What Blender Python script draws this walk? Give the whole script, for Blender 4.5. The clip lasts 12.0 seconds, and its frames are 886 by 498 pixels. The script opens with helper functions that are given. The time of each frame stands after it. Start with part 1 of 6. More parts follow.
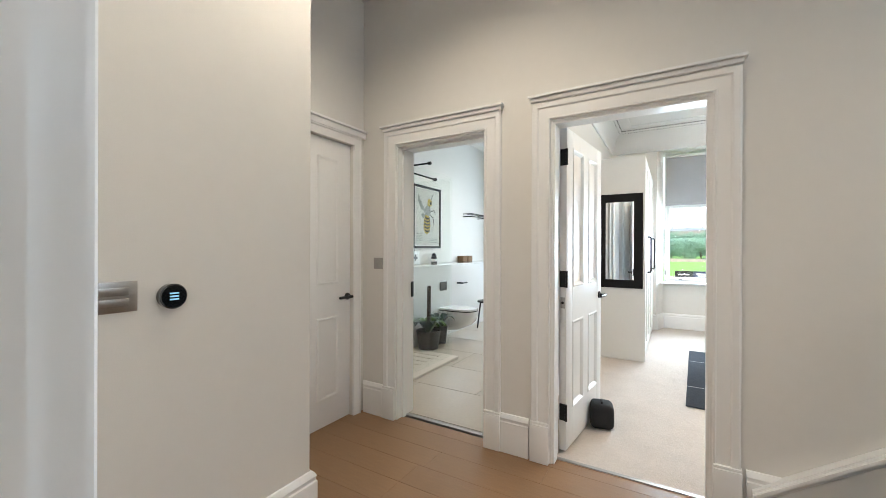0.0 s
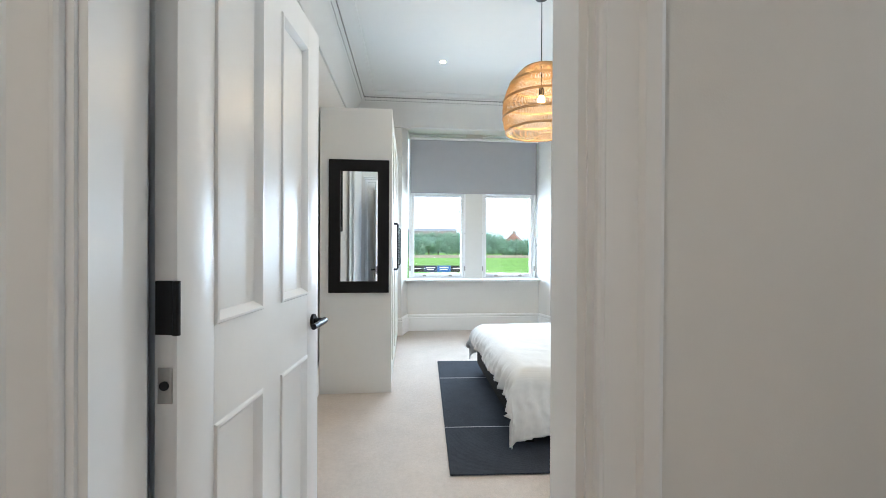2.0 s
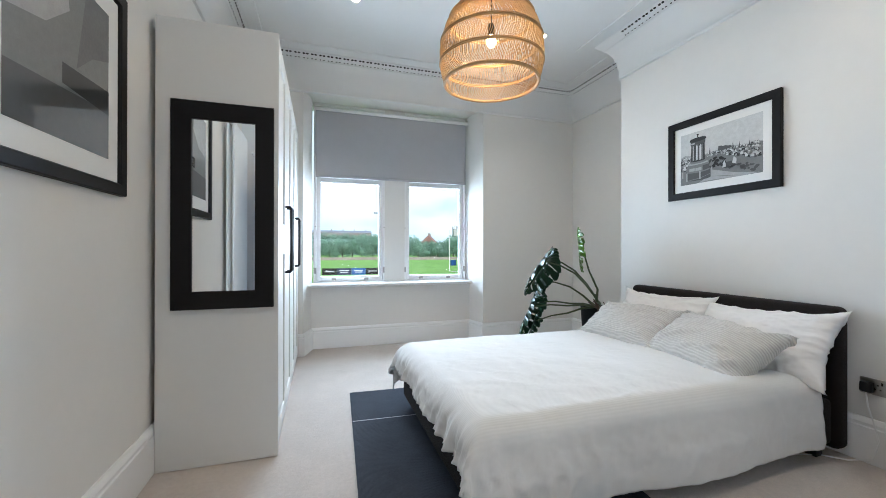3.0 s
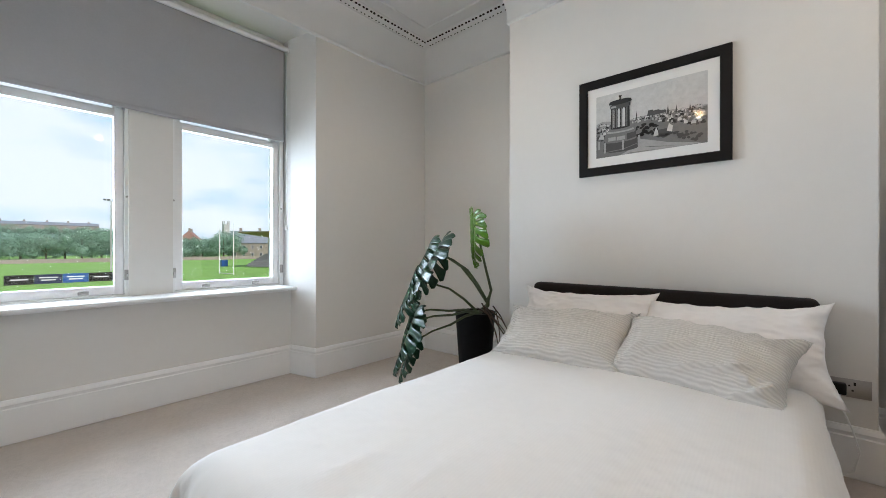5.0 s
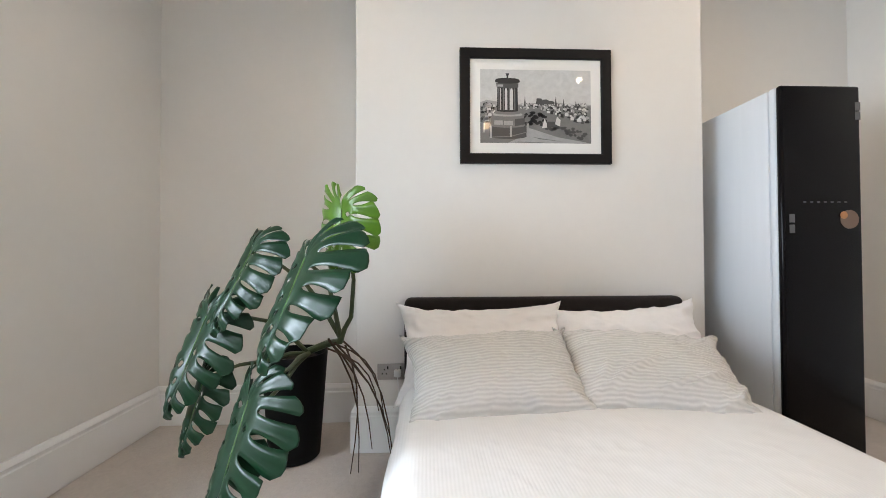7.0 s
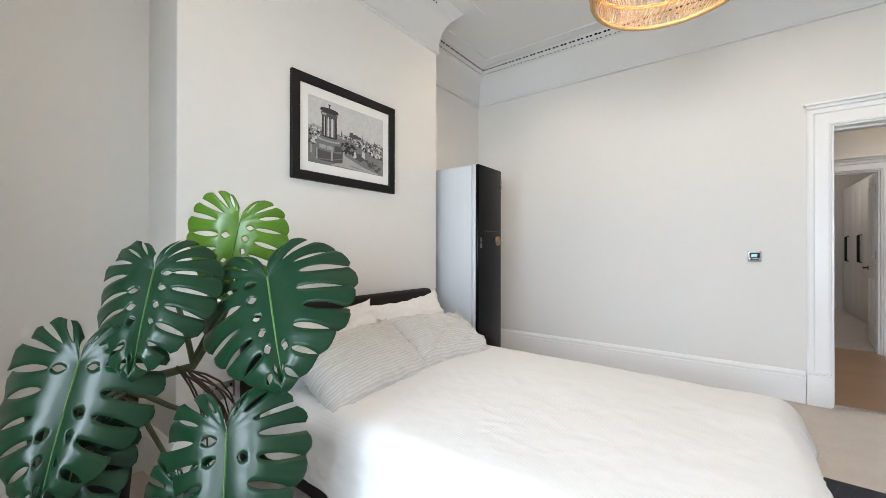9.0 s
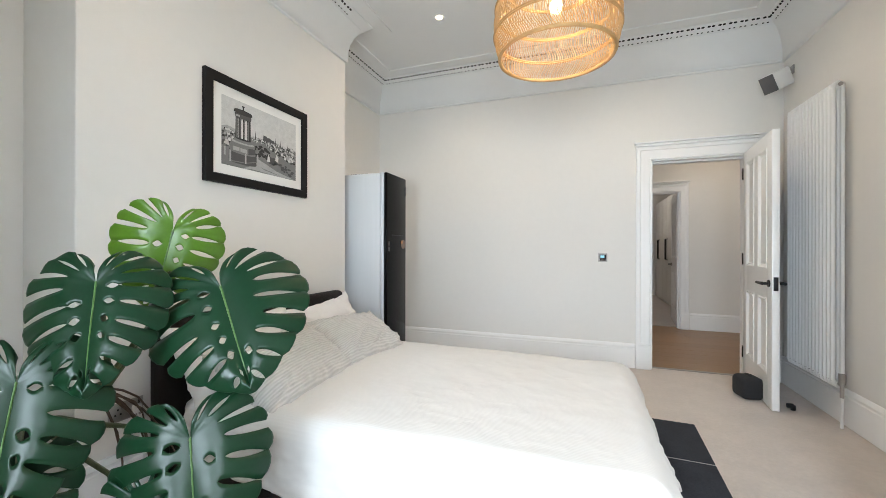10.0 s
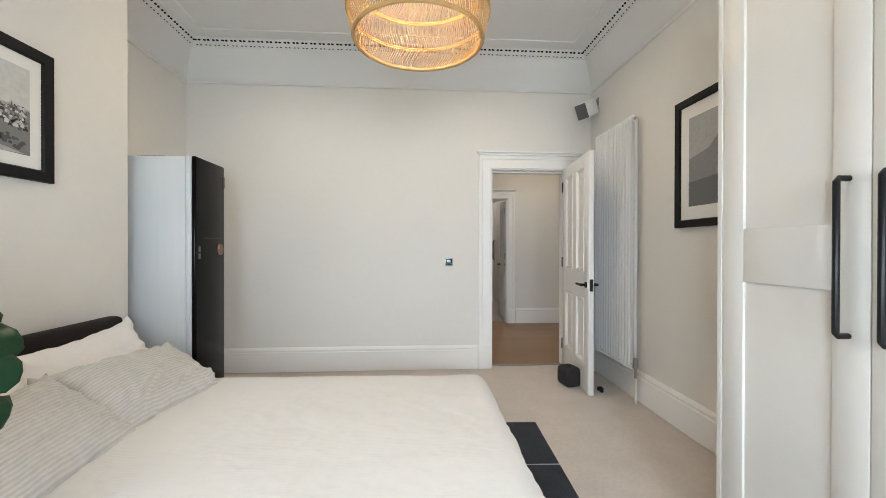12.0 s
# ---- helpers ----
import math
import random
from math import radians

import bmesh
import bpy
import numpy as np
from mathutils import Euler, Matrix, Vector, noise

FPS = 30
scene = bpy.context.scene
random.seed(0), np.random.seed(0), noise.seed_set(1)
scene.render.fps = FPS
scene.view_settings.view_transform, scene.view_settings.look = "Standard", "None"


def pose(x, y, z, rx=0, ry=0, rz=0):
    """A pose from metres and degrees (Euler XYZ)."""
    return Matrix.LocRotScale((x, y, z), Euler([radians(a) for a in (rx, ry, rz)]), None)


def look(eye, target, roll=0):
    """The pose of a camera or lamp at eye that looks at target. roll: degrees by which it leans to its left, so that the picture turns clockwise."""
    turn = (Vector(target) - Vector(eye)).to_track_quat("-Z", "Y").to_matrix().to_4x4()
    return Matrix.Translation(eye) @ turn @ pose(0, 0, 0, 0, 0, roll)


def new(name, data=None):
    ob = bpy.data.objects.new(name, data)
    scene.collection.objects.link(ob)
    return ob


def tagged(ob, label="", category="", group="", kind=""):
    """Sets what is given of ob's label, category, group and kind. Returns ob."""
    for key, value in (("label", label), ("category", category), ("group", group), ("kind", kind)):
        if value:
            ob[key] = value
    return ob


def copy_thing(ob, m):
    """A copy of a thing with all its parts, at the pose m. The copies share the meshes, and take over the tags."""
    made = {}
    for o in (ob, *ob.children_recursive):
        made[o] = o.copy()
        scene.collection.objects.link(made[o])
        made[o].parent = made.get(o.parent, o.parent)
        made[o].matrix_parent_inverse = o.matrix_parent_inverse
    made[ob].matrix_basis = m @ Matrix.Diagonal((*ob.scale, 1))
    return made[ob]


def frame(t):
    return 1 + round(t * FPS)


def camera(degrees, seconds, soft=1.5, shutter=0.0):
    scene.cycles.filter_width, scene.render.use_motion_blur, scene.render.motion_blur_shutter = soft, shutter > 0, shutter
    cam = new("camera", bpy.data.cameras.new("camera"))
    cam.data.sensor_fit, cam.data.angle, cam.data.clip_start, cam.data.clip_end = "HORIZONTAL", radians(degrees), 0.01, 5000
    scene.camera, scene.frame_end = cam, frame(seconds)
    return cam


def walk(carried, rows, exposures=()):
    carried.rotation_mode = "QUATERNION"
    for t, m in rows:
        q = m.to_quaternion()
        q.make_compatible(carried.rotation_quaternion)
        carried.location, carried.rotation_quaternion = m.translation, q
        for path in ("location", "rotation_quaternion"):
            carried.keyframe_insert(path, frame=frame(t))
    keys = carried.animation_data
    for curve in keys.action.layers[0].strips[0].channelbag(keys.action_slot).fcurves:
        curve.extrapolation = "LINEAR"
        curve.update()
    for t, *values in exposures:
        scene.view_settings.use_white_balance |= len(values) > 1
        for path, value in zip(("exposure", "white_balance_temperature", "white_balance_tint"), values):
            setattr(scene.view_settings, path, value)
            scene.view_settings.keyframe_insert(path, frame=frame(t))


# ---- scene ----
cam = camera(97.8, 12.0, soft=0.8)
PATH = [
    (0, (0.179, 0.477, 1.28), (-0.844, 2.196, 1.278), 0.2),
    (0.5, (0.085, 0.746, 1.254), (-0.595, 2.627, 1.247), 0.3),
    (1, (0.058, 1.118, 1.236), (-0.309, 3.084, 1.231), 0.6),
    (1.5, (0.08, 1.65, 1.195), (-0.009, 3.648, 1.203), 0.1),
    (2, (0.046, 2.176, 1.209), (0.225, 4.168, 1.2), 0.3),
    (2.5, (0.092, 2.674, 1.16), (0.475, 4.637, 1.167), -0.0),
    (3, (0.132, 3.083, 1.148), (0.737, 4.989, 1.151), 0.1),
    (3.2, (0.149, 3.218, 1.146), (0.853, 5.09, 1.143), 0.1),
    (5, (0.333, 4.586, 1.074), (1.838, 5.904, 1.07), -0.0),
    (5.5, (0.49, 4.901, 1.055), (2.169, 5.987, 1.055), 0.2),
    (6, (0.635, 5.198, 1.051), (2.479, 5.973, 1.056), 0.2),
    (6.5, (0.787, 5.541, 1.052), (2.757, 5.882, 1.078), 0.1),
    (7, (0.851, 5.809, 1.055), (2.849, 5.73, 1.087), -0.2),
    (7.5, (0.921, 6.057, 1.085), (2.847, 5.518, 1.105), -0.2),
    (7.7, (0.951, 6.168, 1.094), (2.816, 5.444, 1.110), -0.1),
    (9.3, (0.894, 7.006, 1.149), (1.936, 5.298, 1.151), 0.1),
    (9.5, (0.917, 7.076, 1.158), (1.852, 5.308, 1.157), 0.1),
    (10, (0.968, 7.195, 1.175), (1.652, 5.315, 1.175), 0.1),
    (10.5, (1.055, 7.223, 1.192), (1.493, 5.272, 1.19), 0.1),
    (11, (1.115, 7.211, 1.202), (1.346, 5.224, 1.198), 0.1),
    (11.5, (1.155, 7.13, 1.222), (1.198, 5.131, 1.217), 0.1),
    (12, (1.102, 6.876, 1.24), (0.972, 4.881, 1.231), 0.1),
]
EXPOSE = [(0.0, 0.54, 5950, 9), (1.0, 0.38, 5800, 9), (1.5, 0.28, 5700, 8), (2.0, 0.04, 5650, 8), (2.5, -0.16, 5550, 9), (3.0, -0.3, 5550, 10), (5.0, -0.62, 6050, 14), (5.5, -0.62, 6050, 14), (6.0, -0.54, 6100, 14), (6.5, -0.5, 6200, 15), (7.0, -0.25, 6300, 16), (7.5, -0.18, 6200, 14), (9.5, -0.34, 6250, 13), (10.5, -0.38, 6400, 12), (12.0, -0.5, 6500, 12)]
walk(cam, [(t, look(eye, target, roll)) for t, eye, target, roll in PATH], EXPOSE)

# ---- world, sun, large lights ----
world = bpy.data.worlds.new("sky")
scene.world = world
world.use_nodes = True
_n = world.node_tree.nodes
_bg = _n["Background"]
_sky = _n.new("ShaderNodeTexSky")
_sky.sky_type, _sky.sun_disc = "NISHITA", False
_sky.sun_elevation, _sky.sun_rotation, _sky.air_density, _sky.dust_density = radians(38), radians(200), 1.0, 4.0
world.node_tree.links.new(_sky.outputs[0], _bg.inputs[0])
_bg.inputs[1].default_value = 0.15


def lamp(name, kind, place, watts, color=(1, 1, 1), size=0.1, size_y=None, target=None, spot=None):
    data = bpy.data.lights.new(name, kind)
    data.energy, data.color = watts, color
    if kind == "AREA":
        data.shape, data.size, data.size_y = "RECTANGLE", size, size_y or size
    elif kind == "SUN":
        data.angle = radians(size)
    else:
        data.shadow_soft_size = size
    if kind == "SPOT":
        data.spot_size, data.spot_blend = radians(spot or 110), 0.8
    ob = new(name, data)
    ob.matrix_world = look(place, target) if target else Matrix.Translation(place)
    return ob


WARM = (1.0, 0.76, 0.46)
SOFT = (1.0, 0.83, 0.62)
DAY = (0.78, 0.91, 1.0)
lamp("sun", "SUN", (0, 0, 20), 5.0, (1, 0.97, 0.92), 10, target=(-2, 7, 12))
lamp("window_daylight_west", "AREA", (0.48, 8.12, 1.42), 53, DAY, 0.74, 1.20, target=(0.48, 4.0, 0.70)).data.spread = radians(135)
lamp("window_daylight_east", "AREA", (1.55, 8.12, 1.42), 53, DAY, 0.74, 1.20, target=(1.55, 4.0, 0.70)).data.spread = radians(135)
# fill for the bathroom's daylight; its window is assumed, out of view
lamp("bathroom_daylight_fill", "AREA", (-1.6, 7.75, 1.7), 34, DAY, 0.9, 1.4, target=(-1.9, 4.5, 1.0))
# added lamp for the cool light on the stair; no window stands here
lamp("stair_daylight_fill", "AREA", (3.5, 1.9, 2.6), 18, DAY, 0.9, 1.2, target=(0.8, 2.2, 1.0))
lamp("pendant_bulb_light", "POINT", (1.10, 5.19, 2.385), 19, WARM, 0.035)
for _x, _y, _w in ((0.41, 6.36, 16), (2.19, 6.36, 27), (2.17, 4.00, 36), (0.43, 3.95, 36)):
    lamp("downlight_beam", "SPOT", (_x, _y, 3.195), _w, SOFT, 0.03, target=(_x, _y, 0), spot=130 if _y > 5 else 148)
# added beams: the hall's warm light has no source in view
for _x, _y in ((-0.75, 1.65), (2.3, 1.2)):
    lamp("hall_fill_beam", "SPOT", (_x, _y, 3.195), 54, SOFT, 0.03, target=(_x, _y, 0), spot=150)
# added fill: no bathroom ceiling lamp is in view
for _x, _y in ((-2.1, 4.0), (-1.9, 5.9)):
    lamp("bathroom_fill_beam", "SPOT", (_x, _y, 3.165), 36, SOFT, 0.03, target=(_x, _y, 0), spot=140)
# added lamp without a fitting, to brighten the far room
lamp("south_room_fill", "POINT", (0.2, -2.0, 2.7), 24, (1.0, 0.90, 0.78), 0.15)

# ---- materials ----


def mat(name, color, rough=0.5, metal=0.0, vary=0.05, scale=8.0, bump=0.0, bscale=120.0, coat=0.0, spec=0.5, sheen=0.0,
        stretch=(1, 1, 1), per_object=0.0, emit=0.0, island=False):
    """A surface with colour variation at two scales and fine relief."""
    m = bpy.data.materials.new(name)
    m.use_nodes = True
    n, l = m.node_tree.nodes, m.node_tree.links
    b = n["Principled BSDF"]
    b.inputs["Roughness"].default_value, b.inputs["Metallic"].default_value = rough, metal
    b.inputs["Coat Weight"].default_value, b.inputs["Specular IOR Level"].default_value = coat, spec
    b.inputs["Coat Roughness"].default_value = 0.03
    b.inputs["Sheen Weight"].default_value = sheen
    tc = n.new("ShaderNodeTexCoord")
    mp = n.new("ShaderNodeMapping")
    mp.inputs["Scale"].default_value = stretch
    l.new(tc.outputs["Object"], mp.inputs[0])
    a = n.new("ShaderNodeTexNoise")
    a.inputs["Scale"].default_value, a.inputs["Detail"].default_value = scale, 4
    c = n.new("ShaderNodeTexNoise")
    c.inputs["Scale"].default_value, c.inputs["Detail"].default_value = scale * 9, 3
    for t in (a, c):
        l.new(mp.outputs[0], t.inputs["Vector"])
    add = n.new("ShaderNodeMath")
    add.operation = "ADD"
    l.new(a.outputs[0], add.inputs[0]), l.new(c.outputs[0], add.inputs[1])
    if per_object:
        info = n.new("ShaderNodeNewGeometry" if island else "ShaderNodeObjectInfo")
        am = n.new("ShaderNodeMath")
        am.operation, am.inputs[1].default_value = "MULTIPLY_ADD", per_object
        l.new(info.outputs["Random Per Island" if island else "Random"], am.inputs[0]), l.new(add.outputs[0], am.inputs[2])
        add = am
    ramp = n.new("ShaderNodeMapRange")
    ramp.inputs[1].default_value, ramp.inputs[2].default_value = 0.6, 1.4 + per_object
    ramp.inputs[3].default_value, ramp.inputs[4].default_value = 1 - vary, 1 + vary
    l.new(add.outputs[0], ramp.inputs[0])
    mul = n.new("ShaderNodeVectorMath")
    mul.operation = "SCALE"
    mul.inputs[0].default_value = color[:3]
    l.new(ramp.outputs[0], mul.inputs["Scale"])
    l.new(mul.outputs[0], b.inputs["Base Color"])
    if bump:
        t = n.new("ShaderNodeTexNoise")
        t.inputs["Scale"].default_value, t.inputs["Detail"].default_value = bscale, 3
        l.new(mp.outputs[0], t.inputs["Vector"])
        bp = n.new("ShaderNodeBump")
        bp.inputs["Strength"].default_value, bp.inputs["Distance"].default_value = bump, 0.004
        l.new(t.outputs[0], bp.inputs["Height"]), l.new(bp.outputs[0], b.inputs["Normal"])
    if emit:
        b.inputs["Emission Color"].default_value, b.inputs["Emission Strength"].default_value = (*color[:3], 1), emit
    return m


def glass_mat(name, tint=(1, 1, 1), rough=0.0, gloss=0.6):
    """Thin clear pane: mostly see-through, with a Fresnel reflection."""
    m = bpy.data.materials.new(name)
    m.use_nodes = True
    n, l = m.node_tree.nodes, m.node_tree.links
    n.remove(n["Principled BSDF"])
    tr, gl, fr, mx, pw, ad = (n.new(k) for k in ("ShaderNodeBsdfTransparent", "ShaderNodeBsdfGlossy", "ShaderNodeLayerWeight", "ShaderNodeMixShader", "ShaderNodeMath", "ShaderNodeMath"))
    tr.inputs[0].default_value, gl.inputs["Roughness"].default_value = (*tint, 1), rough
    fr.inputs[0].default_value = 0.5
    pw.operation, pw.inputs[1].default_value = "POWER", 4.0
    ad.operation, ad.inputs[1].default_value, ad.inputs[2].default_value = "MULTIPLY_ADD", gloss, 0.03
    l.new(fr.outputs["Facing"], pw.inputs[0]), l.new(pw.outputs[0], ad.inputs[0])
    l.new(ad.outputs[0], mx.inputs[0]), l.new(tr.outputs[0], mx.inputs[1]), l.new(gl.outputs[0], mx.inputs[2])
    l.new(mx.outputs[0], n["Material Output"].inputs[0])
    return m


def woven(m, scale, axis, amount, distance=0.003, distort=1.0, stripe=0.0):
    """Adds a band relief to a material: the ribs of a woven cloth. stripe paints the shade between the ribs into the
    colour.
    """
    n, l = m.node_tree.nodes, m.node_tree.links
    w = n.new("ShaderNodeTexWave")
    w.wave_type, w.bands_direction = "BANDS", axis
    w.inputs["Scale"].default_value, w.inputs["Distortion"].default_value = scale, distort
    w.inputs["Detail Scale"].default_value = 0.6
    tc = n.new("ShaderNodeTexCoord")
    l.new(tc.outputs["Object"], w.inputs["Vector"])
    bp = n.new("ShaderNodeBump")
    bp.inputs["Strength"].default_value, bp.inputs["Distance"].default_value = amount, distance
    l.new(w.outputs[0], bp.inputs["Height"])
    b = n["Principled BSDF"]
    if stripe:
        mr, sc = n.new("ShaderNodeMapRange"), n.new("ShaderNodeVectorMath")
        mr.inputs[3].default_value, mr.inputs[4].default_value = 1 - stripe, 1.0
        sc.operation = "SCALE"
        l.new(w.outputs[0], mr.inputs[0]), l.new(mr.outputs[0], sc.inputs["Scale"])
        l.new(b.inputs["Base Color"].links[0].from_socket, sc.inputs[0]), l.new(sc.outputs[0], b.inputs["Base Color"])
    if b.inputs["Normal"].links:
        l.new(b.inputs["Normal"].links[0].from_socket, bp.inputs["Normal"])
    l.new(bp.outputs[0], b.inputs["Normal"])
    return m


M_WALL = mat("wall_paint", (0.745, 0.725, 0.69), 0.75, vary=0.015, scale=2.0, bump=0.08, bscale=260)
M_CEIL = mat("ceiling_paint", (0.73, 0.73, 0.72), 0.85, vary=0.012, scale=1.5, bump=0.06, bscale=200)
M_TRIM = mat("satin_white_trim", (0.85, 0.845, 0.835), 0.33, vary=0.012, scale=3, bump=0.04, bscale=90)
M_CARPET = mat("beige_carpet", (0.60, 0.525, 0.465), 0.95, vary=0.10, scale=5, bump=0.9, bscale=420, sheen=0.3)
M_OAK = mat("oak_floor", (0.27, 0.155, 0.075), 0.36, vary=0.16, scale=7, bump=0.10, bscale=60, stretch=(0.7, 9, 9), per_object=0.5)
M_BLACK = mat("black_metal", (0.008, 0.008, 0.009), 0.40, vary=0.08, scale=20, spec=0.3)
M_FRAME = mat("black_wood_frame", (0.008, 0.007, 0.007), 0.50, vary=0.2, scale=18, spec=0.2, bump=0.10, bscale=50, stretch=(1, 6, 6))
M_MOUNT = mat("off_white_mount_card", (0.78, 0.77, 0.74), 0.8, vary=0.015, coat=0.25)
M_WARD = mat("warm_white_wardrobe_board", (0.74, 0.725, 0.695), 0.45, vary=0.012, scale=3, bump=0.03, bscale=150)
M_BLIND = mat("grey_blind_fabric", (0.43, 0.435, 0.455), 0.9, vary=0.03, scale=10, bump=0.25, bscale=500)
M_DUVET = woven(mat("white_cotton_duvet", (0.72, 0.705, 0.685), 0.9, vary=0.02, scale=3, bump=0.06, bscale=10, sheen=0.2), 30, "Y", 0.20, 0.0014, 1.2, stripe=0.015)
M_LINEN = woven(mat("oatmeal_ribbed_linen", (0.63, 0.615, 0.59), 0.92, vary=0.04, scale=6, bump=0.03, bscale=22, sheen=0.2), 22, "Y", 0.8, 0.0030, 0.25, stripe=0.16)
M_COTTON = mat("white_pillow_cotton", (0.80, 0.775, 0.755), 0.9, vary=0.02, scale=4, bump=0.5, bscale=14, sheen=0.2)
M_BEDFAB = mat("dark_brown_upholstery", (0.016, 0.012, 0.011), 0.9, vary=0.2, scale=14, bump=0.4, bscale=350, sheen=0.05, spec=0.15)
M_RUG = woven(mat("charcoal_woven_rug", (0.048, 0.054, 0.068), 0.95, spec=0.15, vary=0.18, scale=9, bump=0.8, bscale=260), 60, "X", 0.6, 0.002)
M_RUGLINE = mat("pale_rug_stripe", (0.5, 0.5, 0.5), 0.9)
M_STEEL = mat("brushed_silver_side_panel", (0.68, 0.71, 0.74), 0.40, 0.0, vary=0.03, scale=4, bump=0.05, bscale=200, stretch=(1, 1, 0.05))
M_GLOSSBLK = mat("black_tinted_glass_front", (0.004, 0.0035, 0.004), 0.16, vary=0.03, spec=0.12)
M_RATTAN = mat("natural_rattan", (0.44, 0.27, 0.11), 0.6, vary=0.25, scale=30, bump=0.3, bscale=200)
M_BULB = mat("glowing_bulb", (1.0, 0.62, 0.28), 0.3, vary=0, emit=26)
M_SPOT = mat("glowing_downlight", (1.0, 0.72, 0.40), 0.3, vary=0, emit=45)
M_LEAF = mat("dark_green_leaf", (0.005, 0.030, 0.012), 0.30, vary=0.16, scale=9, bump=0.06, bscale=34, spec=0.34)
M_LEAF2 = mat("young_green_leaf", (0.075, 0.165, 0.012), 0.28, vary=0.10, scale=9, bump=0.03, bscale=24, spec=0.4)
M_VEIN = mat("pale_leaf_vein", (0.085, 0.17, 0.05), 0.4, vary=0.1)
M_STEM = mat("green_brown_stem", (0.055, 0.075, 0.03), 0.5, vary=0.35, scale=20, bump=0.3, bscale=90)
M_ROOT = mat("brown_aerial_root", (0.06, 0.035, 0.022), 0.75, vary=0.3, scale=30, bump=0.3, bscale=120)
M_POT = mat("matt_black_planter", (0.005, 0.005, 0.0055), 0.6, spec=0.12, vary=0.15, scale=12, bump=0.1, bscale=200)
M_SOIL = mat("dark_potting_soil", (0.03, 0.02, 0.014), 0.95, vary=0.5, scale=60, bump=1.0, bscale=120)
M_RAD = mat("white_enamel", (0.82, 0.825, 0.82), 0.28, vary=0.01)
M_CHROME = mat("brushed_nickel", (0.42, 0.40, 0.38), 0.35, 1.0, vary=0.08, scale=20)
M_GREYPL = mat("grey_plastic", (0.10, 0.10, 0.105), 0.5)
M_WHITEPL = mat("white_plastic", (0.80, 0.80, 0.79), 0.4, vary=0.01)
M_MIRROR = mat("silvered_mirror", (0.93, 0.94, 0.94), 0.01, 1.0, vary=0.0)
M_GLASS = glass_mat("window_glass")
M_SCREEN = glass_mat("shower_glass", (0.98, 0.992, 0.985), 0.0, 0.08)
M_TILE = mat("beige_porcelain_tile", (0.52, 0.455, 0.375), 0.30, vary=0.07, scale=4, bump=0.04, bscale=60, per_object=0.15)
M_GROUT = mat("grey_grout", (0.36, 0.34, 0.31), 0.9)
M_SLATE = mat("dark_slate_wall_panel", (0.012, 0.013, 0.016), 0.25, spec=0.25, vary=0.25, scale=3, bump=0.05, bscale=60)
M_CERAM = mat("white_ceramic", (0.80, 0.80, 0.79), 0.12, vary=0.01, coat=0.5)
M_TRAY = mat("cream_stone_tray", (0.66, 0.60, 0.52), 0.45, vary=0.03)
M_PLAST = mat("dark_thermostat_glass", (0.01, 0.012, 0.016), 0.12, coat=1.0)
M_DISPLAY = mat("lit_blue_display", (0.25, 0.50, 0.62), 0.3, vary=0, emit=0.55)
M_STAIR = mat("black_stair_paint", (0.012, 0.011, 0.012), 0.4, vary=0.15, scale=10)
M_BASKET = mat("brown_wicker", (0.20, 0.12, 0.06), 0.8, vary=0.3, scale=30, bump=0.6, bscale=120)
# near-black of boards and subfloor; also the painted shade of cornice holes
M_DARKGAP = mat("matt_black_and_hole_shade", (0.012, 0.011, 0.010), 0.9)
M_BAG = mat("charcoal_felt", (0.020, 0.020, 0.022), 0.9, vary=0.2, scale=20, bump=0.5, bscale=250)
M_GRASS = mat("mown_grass", (0.19, 0.38, 0.07), 0.95, vary=0.22, scale=0.12, bump=0.6, bscale=3)
# distance haze is mixed into this pale, bluish leaf colour
M_TREE = mat("hazed_tree_leaves", (0.19, 0.33, 0.24), 0.85, vary=0.35, scale=0.3, per_object=0.5, island=True)
M_BARK = mat("tree_bark", (0.09, 0.07, 0.05), 0.95, vary=0.3, scale=4, bump=0.6, bscale=10)
M_STONE = mat("brown_sandstone", (0.30, 0.265, 0.23), 0.9, vary=0.18, scale=0.7, bump=0.3, bscale=4)
M_ROOF = mat("grey_slate_roof", (0.20, 0.23, 0.27), 0.7, vary=0.2, scale=1.2)
M_WOODLAND = mat("distant_woodland", (0.10, 0.19, 0.15), 0.95, vary=0.45, scale=0.08, bump=0.8, bscale=0.3)
M_ROOFRED = mat("red_tile_roof", (0.30, 0.17, 0.14), 0.8, vary=0.2, scale=1.0)
M_PANE = mat("far_window_pane", (0.06, 0.07, 0.085), 0.1)
M_POSTW = mat("white_post_paint", (0.8, 0.8, 0.8), 0.5)
M_BLUE = mat("blue_painted_board", (0.02, 0.09, 0.32), 0.5, vary=0.2)
M_NAVY = mat("navy_banner", (0.015, 0.02, 0.07), 0.5, vary=0.2)
M_CONC = mat("pale_concrete", (0.42, 0.42, 0.42), 0.85, vary=0.12, scale=1)
M_TIMB = mat("canopy_timber", (0.34, 0.19, 0.09), 0.6, vary=0.2, scale=1)
GREYS = [mat("print_grey", (v, v, v * 0.98), 0.6, vary=0.15, scale=40, coat=1.0) for v in (0.012, 0.06, 0.16, 0.34, 0.55)]
M_BEEINK = mat("print_dark_ink", (0.02, 0.02, 0.02), 0.7, vary=0.15, scale=40)
M_BEEGREY = mat("print_wing_grey", (0.26, 0.27, 0.25), 0.7, vary=0.2, scale=40)
M_BEEYEL = mat("print_ochre_ink", (0.42, 0.31, 0.05), 0.7, vary=0.15, scale=40)
M_BEEPAPER = mat("print_paper", (0.55, 0.545, 0.51), 0.8, vary=0.04)

